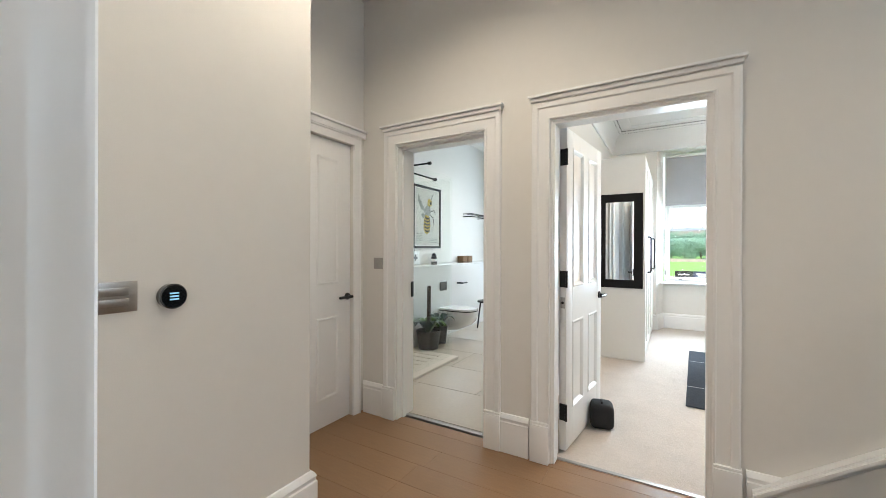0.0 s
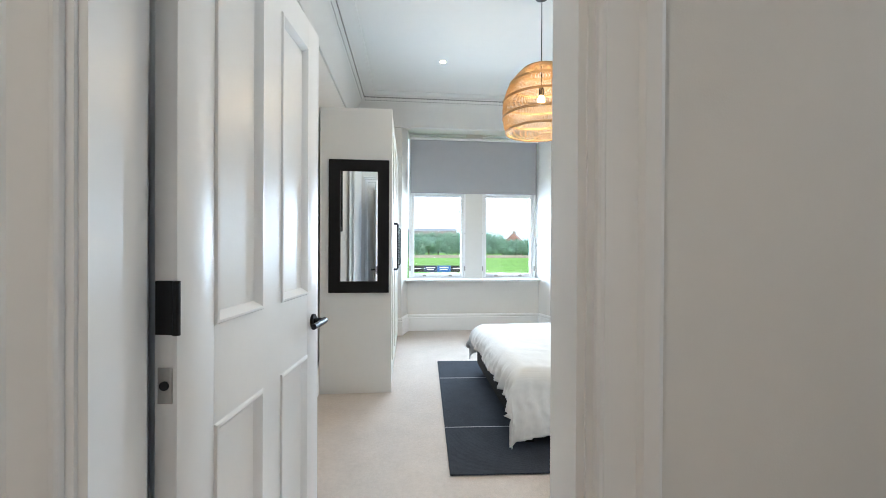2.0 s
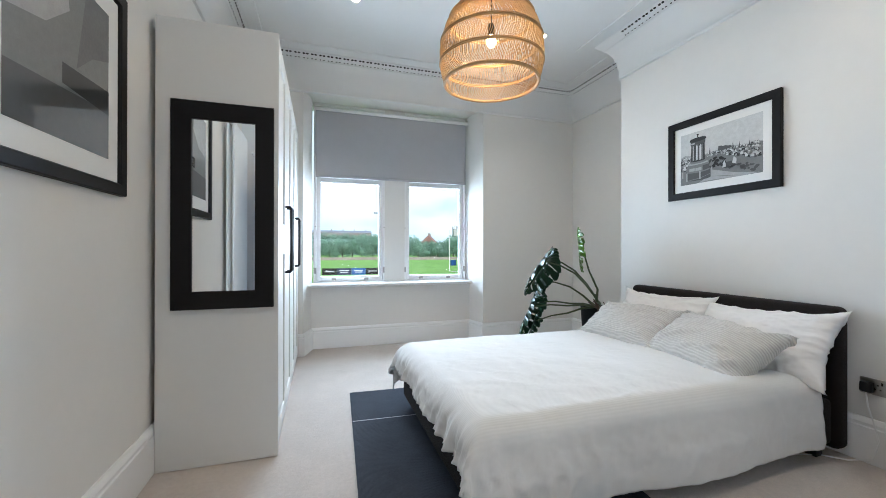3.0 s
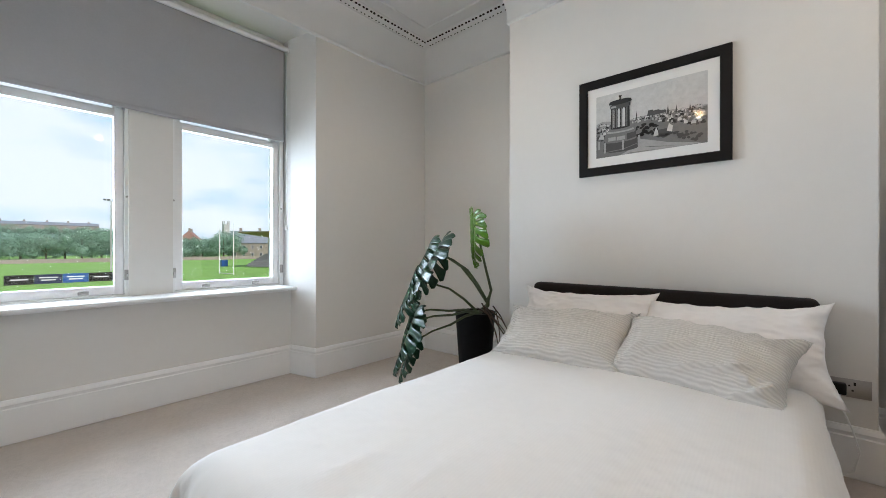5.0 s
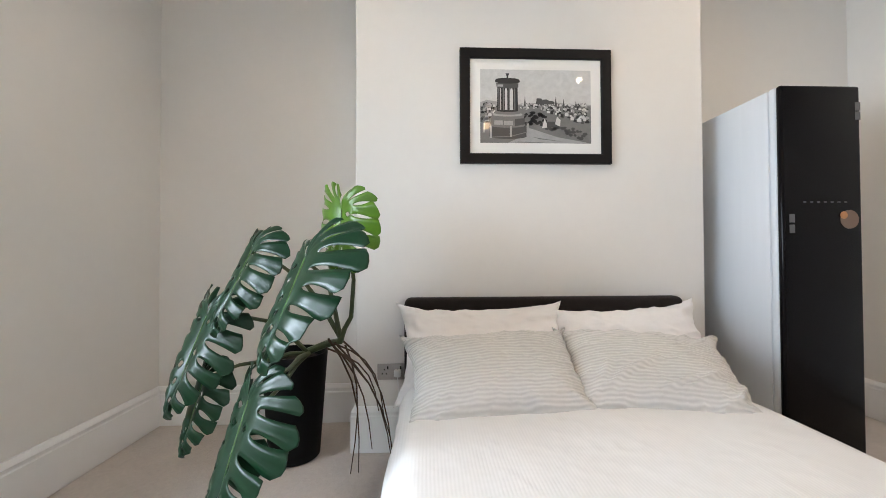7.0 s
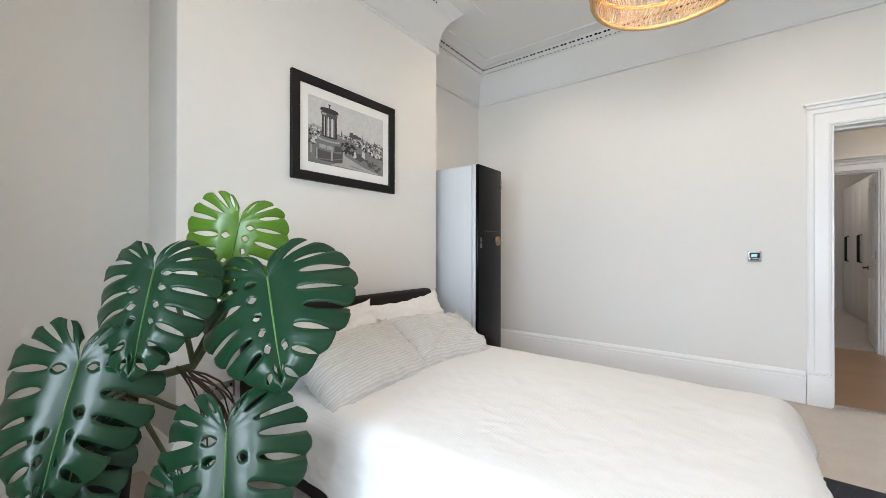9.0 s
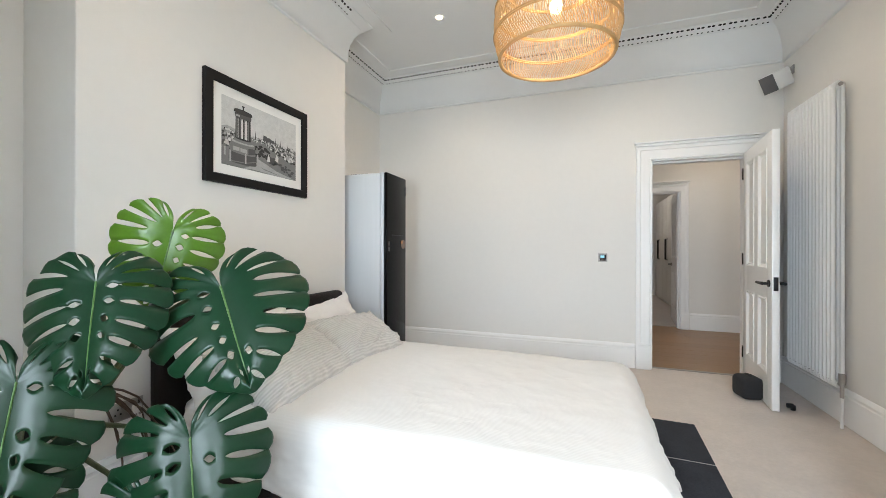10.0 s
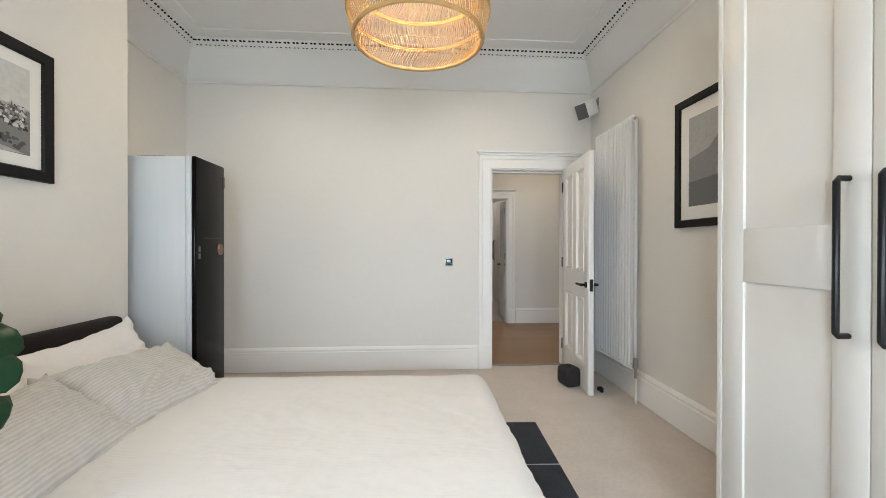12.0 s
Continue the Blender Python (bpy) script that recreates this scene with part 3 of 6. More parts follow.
def sash_window(name, x0, x1):
    t = thing(name, "white painted sash window", "window", kind="structure")
    z0, z1, zm = 0.735, 2.884, 1.985
    bm = B()
    sweep(bm, [(x0, z0), (x1, z0), (x1, z1), (x0, z1)], [(0, 7.895), (0.028, 7.895), (0.030, 7.915), (0.030, 8.020), (0, 8.020)], True, UPX)
    part("window_frame", bm, M_TRIM, t, smooth=30)
    bm = B()
    a, b = x0 + 0.032, x1 - 0.032
    bx(bm, a, a + 0.048, 7.920, 7.962, z0 + 0.032, zm + 0.018, 0.002)
    bx(bm, b - 0.048, b, 7.920, 7.962, z0 + 0.032, zm + 0.018, 0.002)
    bx(bm, a + 0.048, b - 0.048, 7.920, 7.962, z0 + 0.032, z0 + 0.088, 0.002)
    bx(bm, a + 0.048, b - 0.048, 7.920, 7.962, zm - 0.035, zm + 0.018, 0.002)
    lower = part("lower_sash", bm, M_TRIM, t)
    bm = B()
    bx(bm, a + 0.044, b - 0.044, 7.938, 7.944, z0 + 0.085, zm - 0.032)
    part("pane", bm, M_GLASS, lower).visible_shadow = False
    bm = B()
    bx(bm, a, a + 0.048, 7.970, 8.010, zm - 0.02, z1 - 0.03, 0.002)
    bx(bm, b - 0.048, b, 7.970, 8.010, zm - 0.02, z1 - 0.03, 0.002)
    bx(bm, a + 0.048, b - 0.048, 7.970, 8.010, zm - 0.02, zm + 0.03, 0.002)
    bx(bm, a + 0.048, b - 0.048, 7.970, 8.010, z1 - 0.09, z1 - 0.03, 0.002)
    upper = part("upper_sash", bm, M_TRIM, t)
    bm = B()
    bx(bm, a + 0.044, b - 0.044, 7.988, 7.994, zm + 0.025, z1 - 0.085)
    part("pane", bm, M_GLASS, upper).visible_shadow = False
    for x in (a + 0.20, b - 0.20):
        bm = B()
        bx(bm, x - 0.026, x + 0.026, 7.913, 7.920, z0 + 0.040, z0 + 0.062, 0.002)
        tube(bm, [(x - 0.022, 7.908, z0 + 0.060), (x, 7.896, z0 + 0.066), (x + 0.022, 7.908, z0 + 0.060)], 0.006, 8)
        part("sash_lift", bm, M_CHROME, t, "small metal sash lift")
    for x in (x0 + 0.018, x1 - 0.018):
        bm = B()
        bx(bm, x - 0.014, x + 0.014, 7.888, 7.896, 0.86, 0.93, 0.003)
        tube(bm, [(x, 7.888, 0.88), (x, 7.880, 0.905)], 0.006, 8)
        part("sash_restrictor", bm, M_CHROME, t, "metal sash restrictor")
        bm = B()
        tube(bm, [(x, 7.897, 1.42), (x, 7.890, 1.42)], 0.007, 10)
        part("screw_cap", bm, M_CHROME, t)
    return t


sash_window("window_1", 0.055, 0.905)
sash_window("window_2", 1.135, 1.970)
bm = B()
bx(bm, 0.000, 1.965, 7.635, 7.90, 0.728, 0.752, 0.008)
bx(bm, 0.030, 1.950, 7.765, 7.787, 0.706, 0.729, 0.004)
solid("window_sill", bm, M_TRIM, "white painted wooden window sill", "sill", "structure", smooth=35)

blind = thing("roller_blind", "grey fabric roller blind drawn half down", "blind")
bm = B()
tube(bm, [(0.062, 7.8300, 2.800), (1.972, 7.8300, 2.800)], 0.022, 20)
part("roller_tube", bm, M_WHITEPL, blind, "white roller")
bm = B()
bx(bm, 0.080, 1.955, 7.8515, 7.8530, 2.03, 2.815)
part("fabric", bm, M_BLIND, blind)
bm = B()
bx(bm, 0.080, 1.955, 7.8460, 7.8580, 2.000, 2.032, 0.004)
part("bottom_bar", bm, M_BLIND, blind)
for x in (0.060, 1.974):
    bm = B()
    bx(bm, x - 0.004, x + 0.004, 7.8000, 7.8600, 2.770, 2.840, 0.002)
    part("bracket", bm, M_WHITEPL, blind)
bm = B()
tube(bm, [(1.962, 7.8150, 2.785), (1.958, 7.8150, 1.30), (1.962, 7.8210, 1.262), (1.966, 7.8270, 1.30), (1.966, 7.8270, 2.785)], 0.0022, 6)
part("pull_chain", bm, M_WHITEPL, blind, "white beaded chain")
bm = B()
bx(bm, 1.950, 1.974, 7.8150, 7.8310, 1.235, 1.268, 0.004)
part("chain_weight", bm, M_WHITEPL, blind)

# ---- bedroom: wardrobe and mirror ----
WX = -0.092


def wardrobe_unit(y0, y1):
    t = thing("wardrobe", "tall warm white wardrobe with two shaker doors", "wardrobe", group="fitted wardrobes")
    bm = B()
    bx(bm, -0.674, WX - 0.022, y0 + 0.001, y1 - 0.001, 0.0, 2.345, 0.001)
    part("body", bm, M_WARD, t)
    w = (y1 - y0) / 2
    for k in range(2):
        a, b = y0 + k * w + 0.0015, y0 + (k + 1) * w - 0.0015
        st = 0.095
        bm = B()
        za, zb = 0.05, 2.342
        bx(bm, WX - 0.020, WX, a, a + st, za, zb, 0.003)
        bx(bm, WX - 0.020, WX, b - st, b, za, zb, 0.003)
        for r0, r1 in ((za, za + 0.10), (1.115, 1.31), (zb - 0.10, zb)):
            bx(bm, WX - 0.020, WX - 0.0002, a + st, b - st, r0, r1, 0.003)
        d = part("door", bm, M_WARD, t)
        for r0, r1 in ((za + 0.10, 1.115), (1.31, zb - 0.10)):
            box_part("panel", d, M_WARD, WX - 0.020, WX - 0.010, a + st, b - st, r0, r1, 0)
        hy = b - 0.052 if k == 0 else a + 0.052
        bm = B()
        tube(bm, [(WX, hy, 0.995), (WX + 0.030, hy, 0.995), (WX + 0.038, hy, 1.003), (WX + 0.038, hy, 1.425), (WX + 0.030, hy, 1.433), (WX, hy, 1.433)], 0.0085, 10)
        part("handle", bm, M_BLACK, d, "black D-shaped bar handle")
    return t


wardrobe_unit(5.432, 6.432)
wardrobe_unit(6.432, 7.432)
bm = B()
bx(bm, -0.674, WX + 0.002, 5.409, 5.431, 0.0, 2.350, 0.002)
solid("wardrobe_end_panel", bm, M_WARD, "plain warm white wardrobe end panel", "panel")
bm = B()
bx(bm, -0.66, WX - 0.03, 7.433, NORTH - 0.002, 0.0, 2.345, 0.001)
solid("wardrobe_filler", bm, M_WARD, "plain white filler panel beside the wardrobe", "panel")


def rect_frame(parent, name, x0, x1, z0, z1, prof, m, material, label=""):
    bm = B()
    sweep(bm, [(x0, z0), (x1, z0), (x1, z1), (x0, z1)], prof, True, m)
    return part(name, bm, material, parent, label, smooth=30)


mirror = thing("wall_mirror", "rectangular mirror in a broad black wooden frame", "mirror", (0, 5.409, 0))
# local plane (x, z), height towards -y
MIRM = Matrix(((1, 0, 0, 0), (0, 0, -1, 0), (0, 1, 0, 0), (0, 0, 0, 1)))
rect_frame(mirror, "frame", -0.600, -0.113, 0.832, 1.922, [(0, 0), (0, 0.022), (0.004, 0.027), (0.088, 0.024), (0.093, 0.020), (0.093, 0)], MIRM, M_FRAME)
bm = B()
bx(bm, -0.509, -0.204, -0.010, -0.004, 0.923, 1.831)
part("glass", bm, M_MIRROR, mirror, "clear mirror glass")

# ---- bedroom: bed ----
bed = thing("double_bed", "double bed with low dark brown upholstered frame", "bed")
bm = B()
bx(bm, 2.845, 2.945, 4.447, 5.932, 0.04, 0.832, 0.035, 4)
part("headboard", bm, M_BEDFAB, bed, "dark brown padded headboard")
box_part("foot_rail", bed, M_BEDFAB, 0.72, 0.79, 4.475, 5.905, 0.07, 0.32, 0.02, seg=3)
box_part("side_rail", bed, M_BEDFAB, 0.792, 2.843, 4.475, 4.535, 0.07, 0.32, 0.02, seg=3)
box_part("side_rail", bed, M_BEDFAB, 0.792, 2.843, 5.845, 5.905, 0.07, 0.32, 0.02, seg=3)
bm = B()
bx(bm, 0.80, 2.84, 4.54, 5.84, 0.20, 0.425, 0.04, 3)
part("mattress", bm, M_COTTON, bed, "white mattress")
for x, y in ((0.80, 4.53), (0.80, 5.85), (2.78, 4.53), (2.78, 5.85)):
    box_part("leg", bed, M_BLACK, x - 0.03, x + 0.03, y - 0.03, y + 0.03, 0.0, 0.08, 0.004)


def fbm(x, y, s, seed=0.0):
    return noise.fractal(Vector((x * s, y * s, seed)), 1.0, 2.0, 4)


def duvet():
    """A cloth over the mattress: a flat top that rolls over the foot and both sides with folds and an uneven hem."""
    bm = B()
    nx, ny = 150, 190
    xa, xb, ya, yb, top = 0.685, 2.70, 4.455, 5.930, 0.468
    over_foot, over_side = 0.235, 0.44
    R = 0.095
    grid = []

    def fold(d):
        """Arc length past the edge -> (out, down)."""
        if d <= 0:
            return 0.0, 0.0
        q = R * math.pi / 2
        if d < q:
            a = d / R
            return R * math.sin(a), R * (1 - math.cos(a))
        return R, R + (d - q)

    for i in range(nx + 1):
        u = -over_foot + (xb - xa - R + over_foot) * i / nx      # distance from the foot edge, negative hangs
        row = []
        for j in range(ny + 1):
            s = -over_side + (yb - ya - 2 * R + 2 * over_side) * j / ny
            wy = yb - ya - 2 * R
            hem = 0.045 * fbm(u, s, 1.3, 4.0)
            d_f = max(0.0, -u)
            d_s = max(0.0, -s) if s < wy / 2 else max(0.0, s - wy)
            sgn = -1 if s < wy / 2 else 1
            side_len = 1.0 if s < wy / 2 else 0.78
            of, df = fold(d_f * (1.0 + hem))
            os_, ds = fold(d_s * side_len * (1.0 + hem))
            x = xa + R + max(u, 0.0) - of
            y = ya + R + min(max(s, 0.0), wy) + sgn * os_
            z = top - max(df, ds) - 0.42 * min(df, ds)
            hang = max(df, ds)
            # hanging folds
            if hang > 0.02:
                k = min(1.0, (hang - 0.02) / 0.22)
                if df > ds:
                    ph = s * 15 + 2.4 * math.sin(s * 5) + 1.5 * fbm(s, u, 3.0, 8)
                    w = 0.040 * k * (1 - abs(math.sin(ph)) ** 0.8) + 0.022 * k * (1 - abs(math.sin(2.3 * ph + 3 * u))) + 0.016 * k * fbm(s, u, 9)
                    x -= w + 0.02 * k
                else:
                    near = max(0.25, 1 - max(u, 0.0) / 0.9)
                    ph = u * 9 + 1.8 * math.sin(u * 3.1) + 1.6 * fbm(u, s, 2.2, 8)
                    w = 0.026 * k * near * (1 - abs(math.sin(ph)) ** 0.8) + 0.016 * k * math.sin(u * 6 + 1) + 0.016 * k * near * (1 - abs(math.sin(2.6 * ph + 4 * s))) + 0.012 * k * fbm(u, s, 7, 2)
                    y += sgn * (w + 0.02 * k)
                crease = max(0.0, 0.11 - abs(fbm(u * 1.2 + 0.5 * s, s * 1.4 - 0.4 * u, 3.4, 15))) / 0.11 + 0.6 * max(0.0, 0.10 - abs(fbm(u - 0.7 * s, s * 1.1, 6.5, 18))) / 0.10
                if df > ds:
                    x -= 0.016 * k * crease
                else:
                    y += sgn * 0.009 * k * near * crease
                corner = min(df, ds) / 0.3
                x -= 0.05 * corner
                y += sgn * 0.05 * corner
            # soft hollows, fine creases
            flat = max(0.0, 1 - hang / 0.05)
            z += flat * (0.012 * fbm(x, y, 1.6, 1.0) + 0.0012 * fbm(x, y, 9, 7.0))
            z += 0.005 * max(0.0, 0.25 - abs(fbm(x * 1.3 + 0.5 * y, y * 0.9, 2.6, 3.0))) ** 1.0 * flat + 0.0022 * max(0.0, 0.04 - abs(fbm(x * 0.8 + 0.3 * y, y * 1.3, 2.2, 9.0))) / 0.04 * flat + 0.0016 * max(0.0, 0.05 - abs(fbm(x * 1.2 - 0.5 * y, y * 0.8, 4.4, 21.0))) / 0.05 * flat
            dome = flat * 0.014 * math.sin(math.pi * min(1, max(0, (x - xa) / (xb - xa)))) * math.sin(math.pi * min(1, max(0, (y - ya) / (yb - ya))))
            row.append(bm.verts.new((x, y, max(z + dome, 0.035))))
        grid.append(row)
    for i in range(nx):
        for j in range(ny):
            bm.faces.new((grid[i][j], grid[i + 1][j], grid[i + 1][j + 1], grid[i][j + 1]))
    ob = solid("duvet", bm, M_DUVET, "crumpled white cotton duvet spread over the bed", "duvet", smooth=180)
    mod = ob.modifiers.new("thick", "SOLIDIFY")
    mod.thickness, mod.offset = 0.012, -1
    return ob


duvet()


def pillow(name, label, material, w, h, t, m, seed, creases=0.0):
    """A plump cushion, w along local x, h along local y, t thick; flat seams and pulled corners."""
    bm = B()
    n = 64
    grid = {}
    for side in (1, -1):
        for i in range(n + 1):
            for j in range(n + 1):
                u, v = -1 + 2 * i / n, -1 + 2 * j / n
                if side == -1 and (i in (0, n) or j in (0, n)):
                    grid[side, i, j] = grid[1, i, j]
                    continue
                bulge = max(0.0, (1 - abs(u) ** 2.6) * (1 - abs(v) ** 2.6)) ** 0.55
                pull = 1 - 0.13 * (1 - abs(u) ** 2) * abs(v) ** 3
                pull2 = 1 - 0.10 * (1 - abs(v) ** 2) * abs(u) ** 3
                z = side * t / 2 * bulge
                edge = max(abs(u), abs(v))
                ang = math.atan2(v, u)
                rad = math.hypot(u, v)
                fold = (1 - abs(math.sin(ang * 9 + 2.5 * fbm(u, v, 1.5, seed)))) * max(0.0, rad - 0.55) * 0.030
                fold += 0.007 * max(0.0, 0.14 - abs(fbm(u + 0.6 * v, v - 0.2 * u, 1.9, seed + 11))) / 0.14 * bulge
                for q in range(6):
                    cx, cy = -0.55 + 0.22 * q + 0.1 * math.sin(7 * q + seed), -0.45 + 0.12 * math.sin(3 * q + 2 * seed)
                    du, dv = u - cx, v - cy
                    along, across = 0.62 * du + 0.78 * dv, 0.78 * du - 0.62 * dv + 0.12 * math.sin(3 * dv + q)
                    fold += creases * math.exp(-(across / 0.045) ** 2 - (along / (0.20 + 0.05 * (q % 3))) ** 2)
                z += side * fold
                z += 0.012 * fbm(u, v, 1.3, seed + side) * bulge + 0.009 * (max(0.0, 0.3 - abs(fbm(u + 0.4 * v, v, 2.2, seed + 5 * side))) - 0.1) * (0.4 + bulge)
                ear = (abs(u) * abs(v)) ** 6
                if edge > 0.9:
                    z += 0.006 * math.sin(9 * (u + seed) + 7 * v) * (edge - 0.9) / 0.1
                grid[side, i, j] = bm.verts.new((u * w / 2 * (pull2 + 0.045 * ear) + 0.008 * fbm(v, seed, 2.5), v * h / 2 * (pull + 0.08 * ear) + 0.008 * fbm(u, seed, 2.5, 3), z))
    for side in (1, -1):
        for i in range(n):
            for j in range(n):
                q = [grid[side, i, j], grid[side, i + 1, j], grid[side, i + 1, j + 1], grid[side, i, j + 1]]
                if len(set(q)) == 4:
                    bm.faces.new(q if side == 1 else q[::-1])
    ob = solid(name, bm, material, label, "pillow", group="pillows on the bed", smooth=180)
    ob.matrix_basis = m
    return ob


def pillow_pose(x, y, z, lean, turn=0, roll=0):
    """A pillow standing on its long edge against the headboard; local x runs along the bed's width, local y up."""
    return pose(x, y, z) @ pose(0, 0, 0, 0, 0, turn) @ pose(0, 0, 0, 0, lean, 0) @ Matrix(((0, 0, -1, 0), (-1, 0, 0, 0), (0, 1, 0, 0), (0, 0, 0, 1))) @ pose(0, 0, 0, 0, 0, roll)


pillow("pillow", "white cotton pillow leaning on the headboard", M_COTTON, 0.82, 0.46, 0.18, pillow_pose(2.715, 5.54, 0.595, 32, 0, 1), 1, 0.008)
pillow("pillow", "white cotton pillow leaning on the headboard", M_COTTON, 0.80, 0.46, 0.17, pillow_pose(2.735, 4.80, 0.588, 33, 0, 3), 2, 0.012)
pillow("cushion", "oatmeal ribbed linen pillow in front", M_LINEN, 0.74, 0.45, 0.25, pillow_pose(2.43, 5.535, 0.552, 54, 3, 2), 3, 0.004)
pillow("cushion", "oatmeal ribbed linen pillow in front", M_LINEN, 0.72, 0.45, 0.25, pillow_pose(2.44, 4.885, 0.548, 56, -3, -5), 4, 0.022)

rug = thing("rug", "charcoal flat-woven rug with thin pale stripes", "rug", (0.272, 4.20, 0.0), -2.4)
bm = B()
bx(bm, 0, 1.30, 0, 2.04, 0.0005, 0.009, 0.003)
part("woven_field", bm, M_RUG, rug)
for y in (0.53, 1.50):
    box_part("stripe", rug, M_RUGLINE, 0.002, 1.298, y, y + 0.008, 0.0085, 0.0098, 0)

# ---- bedroom: clothes care cabinet ----
cab = thing("steam_wardrobe", "tall steam clothes cabinet, silver sides and black glass door", "appliance")
bm = B()
bx(bm, 2.690, 3.20, 3.720, 4.125, 0.012, 1.860, 0.006, 2)
part("body", bm, M_STEEL, cab, "brushed silver body")
bm = B()
bx(bm, 2.652, 2.690, 3.722, 4.123, 0.03, 1.865, 0.012, 3)
part("door_edge", bm, M_STEEL, cab)
bm = B()
bx(bm, 2.622, 2.652, 3.723, 4.122, 0.03, 1.865, 0.012, 3)
door = part("door", bm, M_GLOSSBLK, cab, "black glass door")
for k in range(7):
    box_part("button_mark", door, M_GREYPL, 2.6205, 2.622, 3.80 + k * 0.034, 3.814 + k * 0.034, 1.300, 1.306, 0)
bm = B()
tube(bm, [(2.622, 3.79, 1.22), (2.619, 3.79, 1.22)], 0.045, 28)
part("dial_sticker", bm, mat("round_sticker_brown", (0.16, 0.10, 0.07), 0.4), door, "round brown sticker")
bm = B()
tube(bm, [(2.619, 3.82, 1.24), (2.6175, 3.82, 1.24)], 0.018, 20)
part("orange_dot", bm, mat("round_sticker_orange", (0.45, 0.20, 0.07), 0.4), door)
for y0, z0 in ((4.062, 1.205), (4.062, 1.155), (3.725, 1.70), (3.725, 1.745)):
    box_part("energy_label", door, M_GREYPL, 2.6205, 2.622, y0, y0 + 0.026, z0, z0 + 0.040, 0)
for x, y in ((2.74, 3.75), (2.74, 4.06), (3.15, 3.75), (3.15, 4.06)):
    bm = B()
    tube(bm, [(x, y, 0), (x, y, 0.013)], 0.02, 12)
    part("foot", bm, M_BLACK, cab)
# small dark case on top of the cabinet
bm = B()
bx(bm, 2.86, 3.05, 3.92, 4.06, 1.8605, 1.877, 0.006, 2)
solid("small_dark_case", bm, M_BAG, "small dark case lying on the cabinet", "case", smooth=40)

# ---- bedroom: pictures ----


def picture_frame(name, label, place, rz, w, h, fw, mount, group="framed photographs"):
    """Hung on a wall: local x along the wall, local -y out of it, centre at the origin."""
    t = thing(name, label, "picture", place, rz, group=group)
    prof = [(0, 0), (0, 0.024), (0.004, 0.028), (fw - 0.006, 0.026), (fw, 0.018), (fw, 0)]
    rect_frame(t, "frame", -w / 2, w / 2, -h / 2, h / 2, prof, MIRM, M_FRAME)
    bm = B()
    a, b = w / 2 - fw, h / 2 - fw
    bx(bm, -a, a, -0.012, -0.004, -b, b)
    part("mount", bm, M_MOUNT, t, "off-white card mount")
    return t, a - mount[0], b - mount[1]


def ink(parent, name, polys, material, depth):
    """Flat printed shapes of one tone."""
    bm = B()
    for poly in polys:
        bm.faces.new([bm.verts.new((x, -depth, z)) for x, z in poly])
    ob = part(name, bm, material, parent)
    if len(polys) > 3:
        tagged(ob, kind="stuff")


def rect(x0, x1, z0, z1):
    return [(x0, z0), (x1, z0), (x1, z1), (x0, z1)]


pic, pa, pb = picture_frame("framed_city_photograph", "black framed monochrome photograph of a hilltop monument", (2.968, 5.209, 1.876), -90, 0.843, 0.636, 0.056, (0.056, 0.058))
ink(pic, "photo_sky", [rect(-pa, pa, -pb, pb)], GREYS[4], 0.0125)
rnd = random.Random(3)
hills = [(-pa, 0.020), (-0.27, 0.034), (-0.22, 0.026), (-0.10, 0.012), (0.02, 0.022), (0.10, 0.026), (0.20, 0.014), (pa, 0.012)]
ink(pic, "photo_hills", [[(-pa, -0.02)] + hills + [(pa, -0.02)]], GREYS[3], 0.0128)
ink(pic, "photo_ground", [[(-pa, -pb), (pa, -pb), (pa, 0.004), (0.12, 0.012), (0.02, 0.004), (-0.10, 0.006), (-pa, 0.0)]], GREYS[2], 0.0130)
town = [[], [], [], []]
for k in range(420):
    near = rnd.random() ** 1.6
    x, z = rnd.uniform(-0.09, pa - 0.026) if k % 5 else rnd.uniform(-pa, -0.225), 0.010 - 0.105 * near
    w, h = rnd.uniform(0.005, 0.012) * (1 + 1.3 * near), rnd.uniform(0.003, 0.008) * (1 + 1.3 * near)
    if z < -0.02 and x < 0.03 + 0.3 * near - 0.1 and x > -0.1:
        continue
    town[k % 4].append([(x, z), (x + w, z), (x + w, z + h), (x + w * rnd.uniform(0.3, 0.7), z + h * 1.6), (x, z + h)])
for k, g in ((0, 1), (1, 0), (2, 3), (3, 4)):
    ink(pic, "photo_town", town[k], GREYS[g], 0.0133 + 0.0001 * k)
for x, h in ((-0.061, 0.040), (0.112, 0.044), (0.156, 0.030), (0.225, 0.020), (0.03, 0.022)):
    ink(pic, "photo_spire", [[(x - 0.006, 0.0), (x + 0.006, 0.0), (x + 0.004, h * 0.55), (x, h + 0.016), (x - 0.004, h * 0.55)]], GREYS[1], 0.0139)
ink(pic, "photo_castle", [[(0.0, 0.012), (0.105, 0.012), (0.10, 0.030), (0.075, 0.032), (0.06, 0.040), (0.035, 0.038), (0.03, 0.045), (0.005, 0.046)]], GREYS[1], 0.0138)
woods = []
for k in range(60):
    x = rnd.uniform(-0.07, 0.06) if k % 2 else rnd.uniform(0.06, pa - 0.03)
    z = -0.035 - 0.07 * rnd.random() if k % 2 else -0.105 - 0.075 * rnd.random() * (x / pa) - 0.02 * (x / pa)
    r = rnd.uniform(0.007, 0.016)
    woods.append([(x + r * rnd.uniform(0.7, 1.2) * math.cos(q), z + 0.7 * r * rnd.uniform(0.7, 1.2) * math.sin(q)) for q in (i * math.pi / 4 for i in range(8))])
ink(pic, "photo_trees", woods[::2], GREYS[1], 0.0141)
